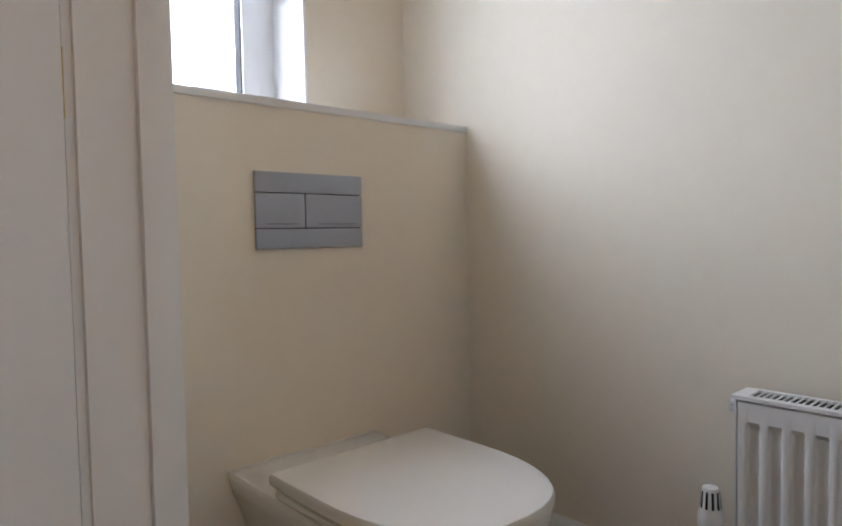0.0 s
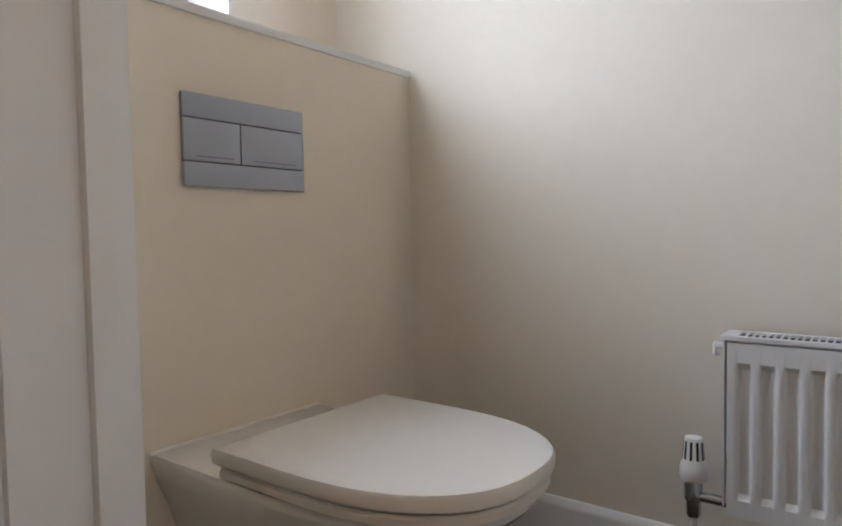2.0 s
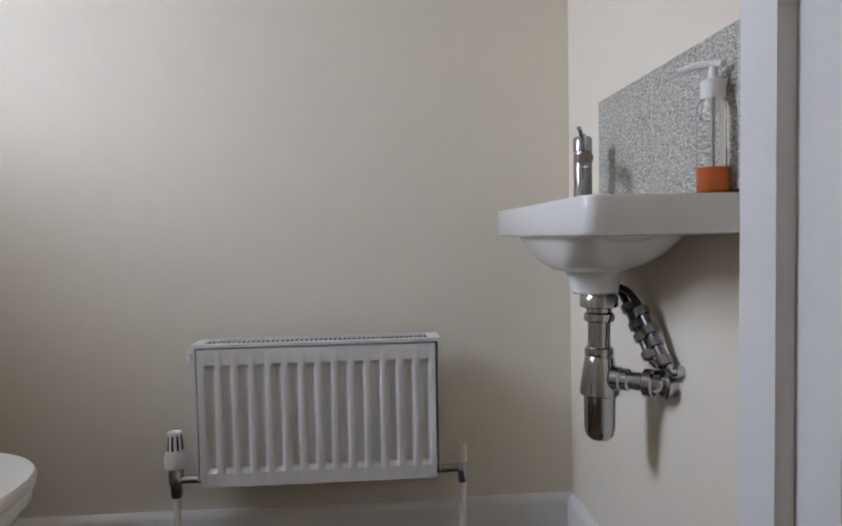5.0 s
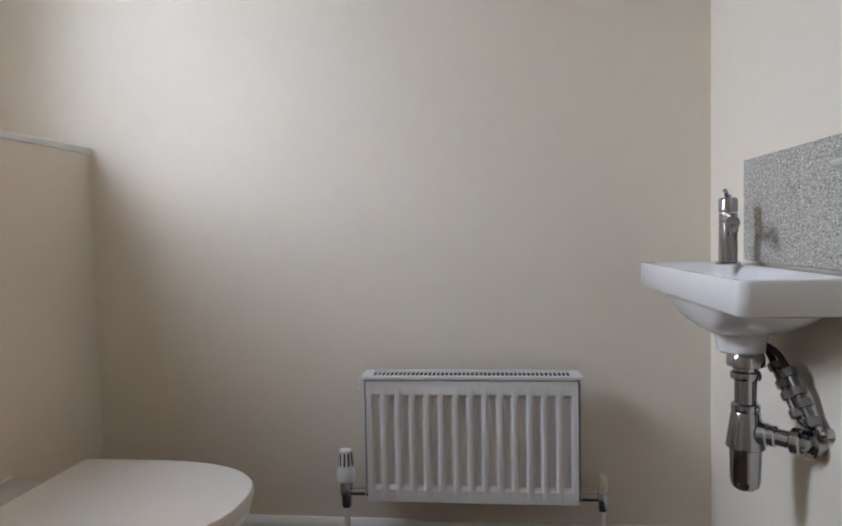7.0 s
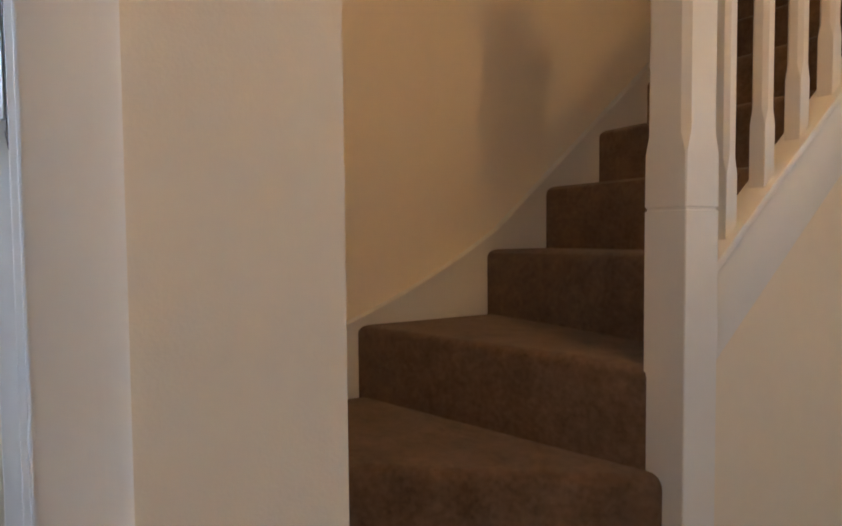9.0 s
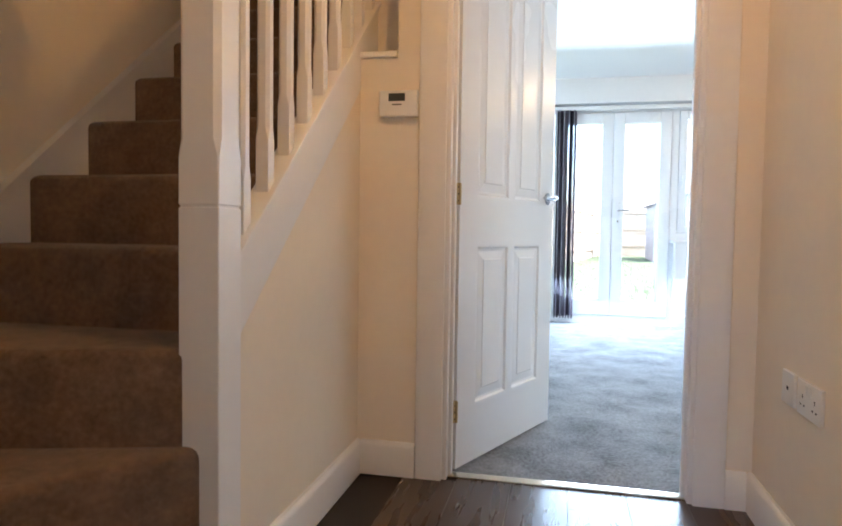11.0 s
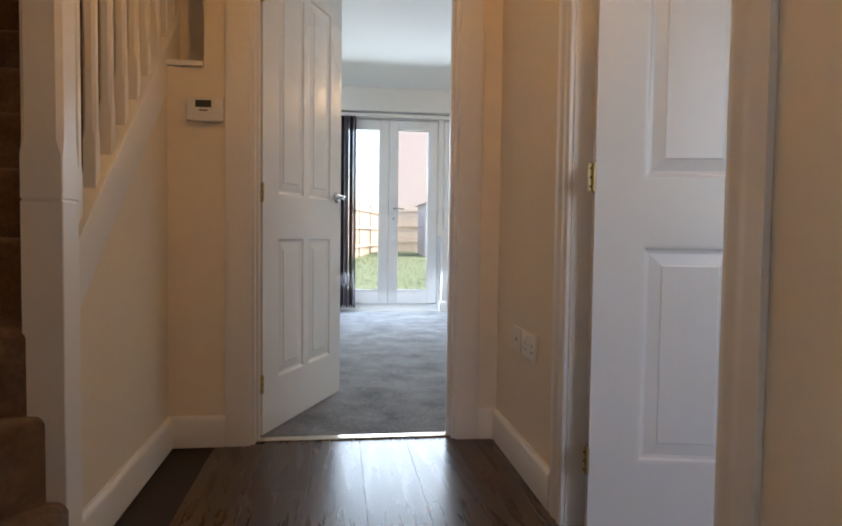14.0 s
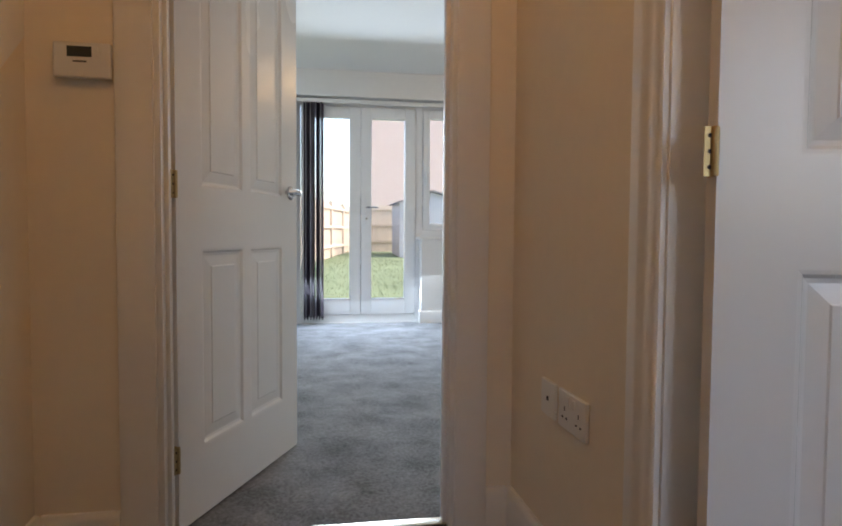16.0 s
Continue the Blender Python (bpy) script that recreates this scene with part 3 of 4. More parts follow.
newel = square_post("newel_post", -0.347, -0.908, [(0, 0.045, 0.002), (0.882, 0.045, 0.002), (0.884, 0.0425, 0.002), (0.888, 0.0425, 0.002), (0.890, 0.045, 0.002),
                    (0.985, 0.045, 0.003), (1.02, 0.045, 0.012), (1.60, 0.045, 0.012), (1.64, 0.045, 0.003), (1.83, 0.045, 0.003)], stairs, "white newel post with stopped chamfers")
square_post("newel_cap", -0.347, -0.908, [(1.83, 0.052, 0.003), (1.85, 0.056, 0.004), (1.865, 0.052, 0.006), (1.90, 0.02, 0.004)], newel)
for k in range(26):
    y = -0.792 + 0.118 * k
    if y > 1.5:
        break
    z = out_top(y) - 0.004
    h = 0.0165
    b = square_post("baluster", -0.342, y, [(z - 0.02, h, 0.001), (z + 0.115, h, 0.001), (z + 0.145, h, 0.008), (z + 0.70, h, 0.008), (z + 0.73, h, 0.001), (z + 0.87, h, 0.001)], stairs)

# the plastered wall below the flight
bm = bmesh.new()
add_prism(bm, [(-0.868, 0.0), (0.0, 0.0), (0.0, out_top(0.0) - 0.15), (-0.868, out_top(-0.868) - 0.15)], "x", -0.372, -0.322)
structure(part("wall_spandrel", bm, PAINT))
bm = bmesh.new()
add_prism(bm, [(0.0, 0.0), (3.0, 0.0), (3.0, TOP), (1.2, TOP), (0.0, out_top(0.0) - 0.15)], "x", -0.372, -0.326)
structure(part("wall_spandrel_beyond", bm, PAINT))
structure(block("wall_niche_back", (NICHE0 - 0.02, 0.20, NICHEZ - 0.3), (NICHE1, 0.26, TOP + 0.6), PAINT))

# ---------------------------------------------------------------- cloakroom: window
structure(boxes("trim_window_reveal", [((WINX0, SOUTH - 0.164, BOXTOP), (WINX0 + 0.008, SOUTH + 0.001, WINZ1)), ((WINX1 - 0.008, SOUTH - 0.164, BOXTOP), (WINX1, SOUTH + 0.001, WINZ1))], UPVC), "white plastic window reveal lining")
win = thing("window_1", (0, SOUTH - 0.165, BOXTOP), "white framed frosted window set deep over the boxed ledge", "window")
tagged(win, kind="structure")
W, D0, D1 = 0.06, -0.065, 0.0
zt = WINZ1 - BOXTOP
boxes("window_frame", [((WINX0, D0, 0), (WINX0 + W, D1, zt)), ((WINX1 - W, D0, 0), (WINX1, D1, zt)), ((WINX0 + W, D0, 0), (WINX1 - W, D1, 0.05)), ((WINX0 + W, D0, zt - W), (WINX1 - W, D1, zt))], UPVC, win, bevel=0.004)
boxes("sash", [((WINX0 + W, D0 + 0.01, 0.05), (WINX0 + W + 0.05, D1 + 0.012, zt - W)), ((WINX1 - W - 0.05, D0 + 0.01, 0.05), (WINX1 - W, D1 + 0.012, zt - W)),
               ((WINX0 + W + 0.05, D0 + 0.01, 0.05), (WINX1 - W - 0.05, D1 + 0.012, 0.10)), ((WINX0 + W + 0.05, D0 + 0.01, zt - W - 0.05), (WINX1 - W - 0.05, D1 + 0.012, zt - W))], UPVC, win, bevel=0.005)
boxes("gasket", [((WINX0 + W + 0.05, -0.03, 0.10), (WINX0 + W + 0.053, D1 + 0.004, zt - W - 0.05))], DARK, win)
pane = block("pane", (WINX0 + W + 0.045, -0.040, 0.095), (WINX1 - W - 0.045, -0.034, zt - W - 0.045), GLASS, win, "clear glass pane")
pane.visible_shadow = False

# ---------------------------------------------------------------- cloakroom: flush plate
fp = thing("flush_plate", (-0.742, WY0, 0.888), "satin grey dual flush plate on the cistern boxing", "flush plate")
block("backplate", (-0.137, 0.0, -0.081), (0.137, 0.005, 0.081), DARK, fp)
for nm, x0, z0, x1, z1 in (("rail", -0.139, 0.039, 0.139, 0.083), ("rail", -0.139, -0.083, 0.139, -0.040)):
    block(nm, (x0, 0.003, z0), (x1, 0.012, z1), SATINP, fp, bevel=0.002)
for x0, x1 in ((-0.139, -0.0195), (-0.0175, 0.139)):
    b = block("button", (min(-x0, -x1), 0.003, -0.0382), (max(-x0, -x1), 0.012, 0.0372), SATINP, fp, "satin grey flush button", bevel=0.002)
    m = -(x0 + x1) / 2
    boxes("embossed_line", [((m - (x1 - x0) * 0.36, 0.0115, -0.0300), (m + (x1 - x0) * 0.30, 0.0122, -0.0288))], DARK, b)

# ---------------------------------------------------------------- cloakroom: toilet
def d_outline(w, length, back, n=20, square=0.35):
    """Outline of a D: straight at the back, rounded to the front. Local x across, y forward."""
    pts = [(-w, back), (w, back)]
    s = back + (length - back) * square
    for i in range(n + 1):
        a = math.pi * i / n
        c, q = math.cos(a), math.sin(a)
        pts.append((w * math.copysign(abs(c) ** 0.82, c), s + (length - s) * q ** 0.82))
    return pts


def loft(bm, rings):
    vs = [[bm.verts.new(p) for p in r] for r in rings]
    n = len(vs[0])
    for a, b in zip(vs, vs[1:]):
        for i in range(n):
            bm.faces.new((a[i], a[(i + 1) % n], b[(i + 1) % n], b[i]))
    bm.faces.new(vs[0][::-1]), bm.faces.new(vs[-1])
    bmesh.ops.recalc_face_normals(bm, faces=bm.faces)


toilet = thing("toilet", (-0.72, WY0 + 0.002, 0), "white back-to-wall toilet with its lid closed", "toilet")
bm = bmesh.new()
rings = []
for z, w, ln in ((0.0, 0.125, 0.40), (0.04, 0.122, 0.40), (0.15, 0.135, 0.43), (0.25, 0.165, 0.51), (0.30, 0.185, 0.575), (0.332, 0.194, 0.61), (0.345, 0.190, 0.605)):
    rings.append([(x, y, z) for x, y in d_outline(w, ln, 0.0)])
loft(bm, rings)
part("pan", bm, CERAMIC, toilet, "white glazed ceramic pan", bevel=0.004)
bm = bmesh.new()
loft(bm, [[(x, y, z) for x, y in d_outline(w, ln, 0.195)] for z, w, ln in ((0.346, 0.186, 0.615), (0.350, 0.192, 0.622), (0.360, 0.192, 0.622), (0.364, 0.188, 0.618))])
part("seat", bm, LIDP, toilet, smooth=True)
bm = bmesh.new()
loft(bm, [[(x, y, z) for x, y in d_outline(w, ln, bk)] for z, w, ln, bk in ((0.367, 0.192, 0.622, 0.190), (0.372, 0.198, 0.628, 0.184), (0.386, 0.199, 0.630, 0.182), (0.393, 0.196, 0.626, 0.186), (0.396, 0.186, 0.613, 0.198))])
part("lid", bm, LIDP, toilet, "closed white plastic lid", smooth=True)
for x in (-0.08, 0.08):
    turned("hinge", [(0.012, x - 0.03), (0.014, x - 0.026), (0.014, x + 0.026), (0.012, x + 0.03)], (0, 0.172, 0.362), LIDP, toilet, axis="x", steps=14)
boxes("sealant_bead", [((-0.196, 0.0, 0.343), (0.196, 0.006, 0.350))], SEAL, toilet, bevel=0.002)

# ---------------------------------------------------------------- cloakroom: radiator
rad = thing("radiator", (WX0, -2.366, 0.0), "white single panel radiator with a slotted top grille", "radiator")
RW, RZ0, RZ1, RF = 0.266, 0.215, 0.521, 0.118
bm = bmesh.new()
NF = 14
xs, prof = [], []
L = 2 * RW - 0.016
PITCHF = (L - 0.016) / NF
y0 = -RW + 0.008
for i in range(NF):
    s = y0 + 0.008 + i * PITCHF
    for u, d in ((0.0, 0.0), (0.16, 0.0), (0.21, 0.002), (0.26, 0.0075), (0.32, 0.009), (0.70, 0.009), (0.77, 0.0075), (0.83, 0.002), (0.88, 0.0)):
        prof.append((s + u * PITCHF, d))
prof = [(y0, 0.0)] + prof + [(y0 + L, 0.0)]
zrows = [(RZ0, 0), (RZ0 + 0.030, 0), (RZ0 + 0.040, 1), (RZ1 - 0.047, 1), (RZ1 - 0.038, 0), (RZ1 - 0.004, 0)]
grid = [[bm.verts.new((RF - d * on, y, z)) for y, d in prof] for z, on in zrows]
back = [[bm.verts.new((RF - 0.02, y, z)) for y in (prof[0][0], prof[-1][0])] for z in (zrows[0][0], zrows[-1][0])]
for a, b in zip(grid, grid[1:]):
    for i in range(len(prof) - 1):
        bm.faces.new((a[i], a[i + 1], b[i + 1], b[i]))
bm.faces.new([back[0][0], back[0][1], *reversed(grid[0])]), bm.faces.new([back[1][0], *grid[-1], back[1][1]])
bm.faces.new([back[0][0], *[r[0] for r in grid], back[1][0]]), bm.faces.new([back[0][1], back[1][1], *[r[-1] for r in reversed(grid)]])
bmesh.ops.recalc_face_normals(bm, faces=bm.faces)
part("front_panel", bm, ENAMEL, rad, "white pressed steel panel with vertical flutes", smooth=True)
for s in (-1, 1):
    block("side_panel", (0.035, s * RW - (0.003 if s > 0 else 0.0), RZ0 + 0.012), (RF - 0.006, s * RW + (0.0 if s > 0 else 0.003), RZ1), ENAMEL, rad, bevel=0.001)
bm = bmesh.new()
add_box(bm, (0.042, -RW - 0.003, RZ1), (0.052, RW + 0.003, RZ1 + 0.007))
add_box(bm, (RF - 0.014, -RW - 0.003, RZ1), (RF + 0.002, RW + 0.003, RZ1 + 0.007))
NS = 46
for i in range(NS + 1):
    y = -RW + 0.022 + (2 * RW - 0.044) * i / NS
    add_box(bm, (0.052, y - 0.0012, RZ1 + 0.0035), (RF - 0.014, y + 0.0012, RZ1 + 0.0060))
add_box(bm, (0.052, -RW - 0.003, RZ1), (RF - 0.014, -RW + 0.022, RZ1 + 0.007))
add_box(bm, (0.052, RW - 0.022, RZ1), (RF - 0.014, RW + 0.003, RZ1 + 0.007))
part("top_grille", bm, ENAMEL, rad, "white slotted top grille")
# near-black block under the slats stands in for the shade inside the grille
block("grille_shade_block", (0.040, -RW + 0.006, RZ0 + 0.02), (RF - 0.021, RW - 0.006, RZ1 + 0.0020), DARK, rad)
for y in (-0.16, 0.16):
    block("wall_bracket", (0.0, y - 0.015, RZ0 + 0.04), (0.04, y + 0.015, RZ1 - 0.06), STEEL, rad)
bm = bmesh.new()
add_lathe(bm, [(0.006, -0.016), (0.0065, 0.0), (0.004, 0.001)], (0.080, -RW - 0.003, RZ1 - 0.016), "y", 12)
add_lathe(bm, [(0.0045, -0.016), (0.0055, -0.014), (0.0055, 0.006), (0.004, 0.008)], (0.080, -RW - 0.017, RZ1 - 0.018), "z", 12)
part("bleed_valve", bm, ENAMEL, rad, smooth=True)


def pipe(name, points, radius, material, parent, label=""):
    bm = bmesh.new()
    add_tube(bm, points, radius)
    return part(name, bm, material, parent, label, smooth=True)


VY = -RW - 0.054
trv = turned("thermostatic_valve", [(0.012, 0.250), (0.0215, 0.253), (0.0235, 0.258), (0.0240, 0.272), (0.0225, 0.281), (0.0185, 0.290),
                                     (0.0160, 0.326), (0.0145, 0.332), (0.0, 0.334)], (0.085, VY, 0.0), PLASTIC, rad, "white thermostatic radiator valve head", steps=28)
for i in range(10):
    a = 2 * math.pi * i / 10
    c, s = math.cos(a), math.sin(a)
    bm = bmesh.new()
    add_box(bm, (-0.0022, -0.0012, 0.0), (0.0022, 0.0012, 0.033), Matrix.Translation((0.085 + 0.0180 * c, VY + 0.0180 * s, 0.293)) @ pose(0, 0, 0, 0, 0, math.degrees(a) + 90) @ pose(0, 0, 0, -5.0))
    part("slot", bm, DARK, trv)
turned("valve_body", [(0.011, 0.185), (0.013, 0.19), (0.013, 0.215), (0.016, 0.217), (0.016, 0.245), (0.012, 0.252)], (0.085, VY, 0.0), CHROME, rad, "chrome valve body")
pipe("valve_tail", [(0.085, VY, 0.224), (0.085, VY + 0.02, 0.224), (0.085, -RW + 0.012, 0.224)], 0.0095, CHROME, rad)
pipe("supply_pipe", [(0.085, VY, 0.2), (0.085, VY, 0.1), (0.085, VY, 0.0)], 0.0078, PLASTIC, rad)
VY = RW + 0.052
turned("lockshield_cap", [(0.010, 0.236), (0.0115, 0.238), (0.0105, 0.272), (0.009, 0.280), (0.0, 0.281)], (0.085, VY, 0.0), CREAM, rad, "cream plastic lockshield cap")
turned("lockshield_body", [(0.009, 0.19), (0.011, 0.195), (0.011, 0.212), (0.014, 0.214), (0.014, 0.232), (0.0095, 0.238)], (0.085, VY, 0.0), CHROME, rad, "chrome lockshield valve")
pipe("valve_tail", [(0.085, VY, 0.222), (0.085, VY - 0.02, 0.222), (0.085, RW - 0.012, 0.222)], 0.0095, CHROME, rad)
pipe("return_pipe", [(0.085, VY, 0.2), (0.085, VY, 0.1), (0.085, VY, 0.0)], 0.0078, PLASTIC, rad)

# ---------------------------------------------------------------- cloakroom: splashback, basin, tap, trap
splash = thing("tiled_splashback", (-1.035, WY1, 0.806), "grey textured tile splashback above the hand basin", "splashback")
block("grout_bed", (0.001, -0.0088, 0.001), (0.742, 0.0, 0.210), TGROUT, splash)
for i in range(3):
    block("tile", (i * 0.248, -0.0095, 0.0), (i * 0.248 + 0.2455, -0.002, 0.2115), TILE, splash, bevel=0.0012)

BX0, BX1, BY0, BZ = -1.10, -0.532, -1.975, 0.802
basin = thing("hand_basin", ((BX0 + BX1) / 2, WY1, BZ), "small white ceramic wall basin with a shallow square rim", "basin")
hw, dp = (BX1 - BX0) / 2, WY1 - BY0


def rounded(w, y0, y1, z, r=0.018, n=5):
    pts = []
    for cx, cy, a0 in ((w - r, y0 + r, -90), (w - r, y1 - r, 0), (-w + r, y1 - r, 90), (-w + r, y0 + r, 180)):
        for k in range(n + 1):
            a = radians(a0 + 90 * k / n)
            pts.append((cx + r * math.cos(a), cy + r * math.sin(a), z))
    return pts


bm = bmesh.new()
F = -dp
loft(bm, [rounded(0.040, F + 0.068, -0.075, -0.116, 0.030), rounded(0.075, F + 0.050, -0.055, -0.112, 0.045), rounded(0.115, F + 0.036, -0.040, -0.100, 0.050), rounded(0.150, F + 0.026, -0.028, -0.082, 0.045),
          rounded(0.172, F + 0.020, -0.020, -0.064, 0.040), rounded(0.180, F + 0.017, -0.016, -0.056, 0.040), rounded(0.186, F + 0.014, -0.012, -0.0535, 0.036), rounded(hw - 0.008, F + 0.007, -0.001, -0.0530, 0.016),
          rounded(hw - 0.002, F + 0.002, 0.0, -0.051), rounded(hw, F, 0.0, -0.047), rounded(hw, F, 0.0, -0.005), rounded(hw - 0.002, F + 0.002, 0.0, -0.001), rounded(hw - 0.006, F + 0.006, -0.004, 0.0),
          rounded(hw - 0.015, F + 0.013, -0.045, -0.0005, 0.022), rounded(hw - 0.024, F + 0.022, -0.052, -0.009, 0.03), rounded(hw - 0.06, F + 0.040, -0.062, -0.045, 0.04), rounded(hw - 0.13, F + 0.06, -0.07, -0.07, 0.03)])
part("bowl", bm, CERAMIC, basin, "white glazed bowl", smooth=True)
turned("outlet_boss", [(0.036, -0.152), (0.040, -0.149), (0.042, -0.130), (0.050, -0.108)], (0.0, -0.098, 0.0), CERAMIC, basin)
turned("waste", [(0.0, -0.064), (0.022, -0.064), (0.024, -0.068), (0.02, -0.072)], (0.0, -0.098, 0.0), CHROME, basin, "chrome waste")

tap = thing("basin_tap", (-0.955, -1.835, BZ), "chrome monobloc mixer tap on the basin deck", "tap")
turned("body", [(0.023, 0.0), (0.0235, 0.003), (0.0175, 0.005), (0.0172, 0.10), (0.0165, 0.103)], (0, 0, 0), CHROME, tap, "chrome cylinder body", steps=32)
turned("lever_cap", [(0.0165, 0.1045), (0.0178, 0.106), (0.0178, 0.130), (0.015, 0.134), (0.006, 0.1345), (0.0055, 0.140), (0.0, 0.141)], (0, 0, 0), CHROME, tap, steps=32)
bm = bmesh.new()
add_tube(bm, [(0.008, -0.004, 0.092), (0.05, -0.014, 0.089), (0.095, -0.026, 0.083)], 0.0125, 16)
part("spout", bm, CHROME, tap, "chrome spout", smooth=True)
turned("aerator", [(0.0105, 0.066), (0.0115, 0.068), (0.0115, 0.078), (0.010, 0.079)], (0.085, -0.024, 0), CHROME, tap)
pipe("lever", [(0.006, -0.004, 0.134), (0.012, -0.008, 0.142), (0.022, -0.014, 0.147)], 0.0045, CHROME, tap)

trap = thing("bottle_trap", (-0.795, -1.863, 0.0), "chrome bottle trap with waste pipe under the basin", "trap")
turned("nut", [(0.027, 0.628), (0.0315, 0.630), (0.0315, 0.646), (0.028, 0.652)], (0, 0, 0), CHROME, trap)
turned("collar", [(0.0195, 0.604), (0.0245, 0.606), (0.0255, 0.612), (0.0245, 0.618), (0.0205, 0.621), (0.0205, 0.630)], (0, 0, 0), CHROME, trap)
turned("tailpipe", [(0.0185, 0.52), (0.0185, 0.615)], (0, 0, 0), CHROME, trap, "chrome tailpipe")
turned("upper_nut", [(0.0195, 0.546), (0.0235, 0.548), (0.0245, 0.554), (0.0235, 0.560), (0.0190, 0.563)], (0, 0, 0), CHROME, trap)
turned("shoulder", [(0.0300, 0.481), (0.0325, 0.483), (0.0325, 0.488), (0.0285, 0.515), (0.0245, 0.543), (0.0220, 0.548)], (0, 0, 0), CHROME, trap)
turned("bottle", [(0.008, 0.404), (0.016, 0.406), (0.0225, 0.412), (0.0255, 0.424), (0.0265, 0.483)], (0, 0, 0), CHROME, trap, "chrome bottle cup", steps=32)
bm = bmesh.new()
add_tube(bm, [(0.012, 0.012, 0.512), (0.034, 0.036, 0.512), (0.050, 0.054, 0.511), (0.058, 0.070, 0.510), (0.062, 0.098, 0.510)], 0.0150, 18)
part("outlet_pipe", bm, CHROME, trap, "chrome outlet pipe", smooth=True)
for c, r in (((0.022, 0.022, 0.512), 0.0205), ((0.030, 0.032, 0.512), 0.0185), ((0.054, 0.062, 0.5105), 0.0225)):
    bm = bmesh.new()
    add_lathe(bm, [(r - 0.003, -0.009), (r, -0.006), (r, 0.006), (r - 0.003, 0.009)], (0, 0, 0), "y", 20)
    bmesh.ops.transform(bm, matrix=Matrix.Translation(c) @ pose(0, 0, 0, 0, 0, -42), verts=bm.verts)
    part("union_nut", bm, CHROME, trap, smooth=True)
turned("wall_flange", [(0.0, 0.075), (0.025, 0.076), (0.027, 0.080), (0.022, 0.092), (0.022, 0.097)], (0.062, 0, 0.510), CHROME, trap, axis="y")

for label, off in (("braided flexible hose with a chrome isolating valve for hot water", 0.0), ("braided flexible hose with a chrome isolating valve for cold water", 0.028)):
    hose = thing("supply_hose", (0, 0, 0), label, "hose", "basin supply hoses")
    x = -0.935 + off
    pts = [(x + 0.0, -1.822, 0.765), (x + 0.012, -1.816, 0.70), (x + 0.045, -1.812, 0.664), (x + 0.085 + off * 0.6, -1.806, 0.650), (x + 0.110 + off * 0.9, -1.802, 0.628)]
    pipe("braided_hose", pts, 0.0062, RUBBER, hose, "dark braided hose")
    e = Vector(pts[-1])
    bm = bmesh.new()
    d = Vector((0.46, 0.13, -0.66)).normalized()
    p = [e + d * q for q in (0.0, 0.02, 0.045, 0.07, 0.105)]
    add_tube(bm, p, 0.0085, 14)
    for q in (0.006, 0.040, 0.062, 0.095):
        add_tube(bm, [e + d * (q - 0.006), e + d * q, e + d * (q + 0.008)], 0.0128, 6)
    part("isolating_valve", bm, STEELD, hose, "dull chrome isolating valve", smooth=True)
    f = e + d * 0.105
    pipe("elbow", [f, f + d * 0.012 + Vector((0.0, 0.008, 0)), (f[0] + 0.012, -1.776, f[2] - 0.006), (f[0] + 0.013, WY1, f[2] - 0.006)], 0.0085, CHROME, hose)

soap = thing("soap_bottle", (-0.560, -1.796, BZ), "clear pump bottle a quarter full of orange soap", "soap bottle")
outer = [(0.0165, 0.0), (0.0195, 0.002), (0.020, 0.005), (0.020, 0.103), (0.019, 0.112), (0.0155, 0.119), (0.0135, 0.124)]
bm = bmesh.new()
add_lathe(bm, outer, steps=28)
bmesh.ops.delete(bm, geom=[f for f in bm.faces if f.calc_center_median().z > 0.1235], context="FACES_ONLY")
part("bottle", bm, CLEARP, soap, "clear plastic bottle", smooth=True)
turned("soap", [(0.0155, 0.0015), (0.0188, 0.003), (0.0188, 0.033), (0.0, 0.0332)], (0, 0, 0), SOAP, soap, "orange liquid soap", steps=28)
turned("dip_tube", [(0.002, 0.01), (0.002, 0.125)], (0, 0, 0), PLASTIC, soap, steps=8)
turned("collar", [(0.0145, 0.121), (0.0152, 0.123), (0.0152, 0.143), (0.012, 0.146), (0.006, 0.148), (0.005, 0.162)], (0, 0, 0), PLASTIC, soap, "white screw collar")
pipe("pump_nozzle", [(0.014, 0.006, 0.163), (0.0, 0.0, 0.166), (-0.012, -0.015, 0.166), (-0.026, -0.034, 0.161)], 0.0048, PLASTIC, soap)

# ---------------------------------------------------------------- cloakroom doorway: keep plate
keep = thing("strike_plate", (-0.2015, WN - 0.0008, 0.985), "steel latch keep with two dark slots on the door lining", "strike plate")
bm = bmesh.new()
pts = []
for k in range(13):
    a = math.pi * k / 12
    pts.append((0.0115 * math.cos(a), 0.056 + 0.0115 * math.sin(a)))
for k in range(13):
    a = math.pi + math.pi * k / 12
    pts.append((0.0115 * math.cos(a), -0.056 + 0.0115 * math.sin(a)))
add_prism(bm, pts, "y", -0.0018, 0.0)
part("plate", bm, STEELD, keep)
for z in (0.0215, -0.0215):
    block("slot", (-0.0085, -0.0026, z - 0.0190), (0.0085, -0.0016, z + 0.0190), DARK, keep)
bm = bmesh.new()
add_prism(bm, [(0.0150, -0.0010), (0.0158, -0.0045), (0.0172, -0.0058), (0.0190, -0.0056), (0.0280, -0.0028), (0.0285, -0.0015), (0.0270, -0.0010)], "z", -0.0465, 0.0465)
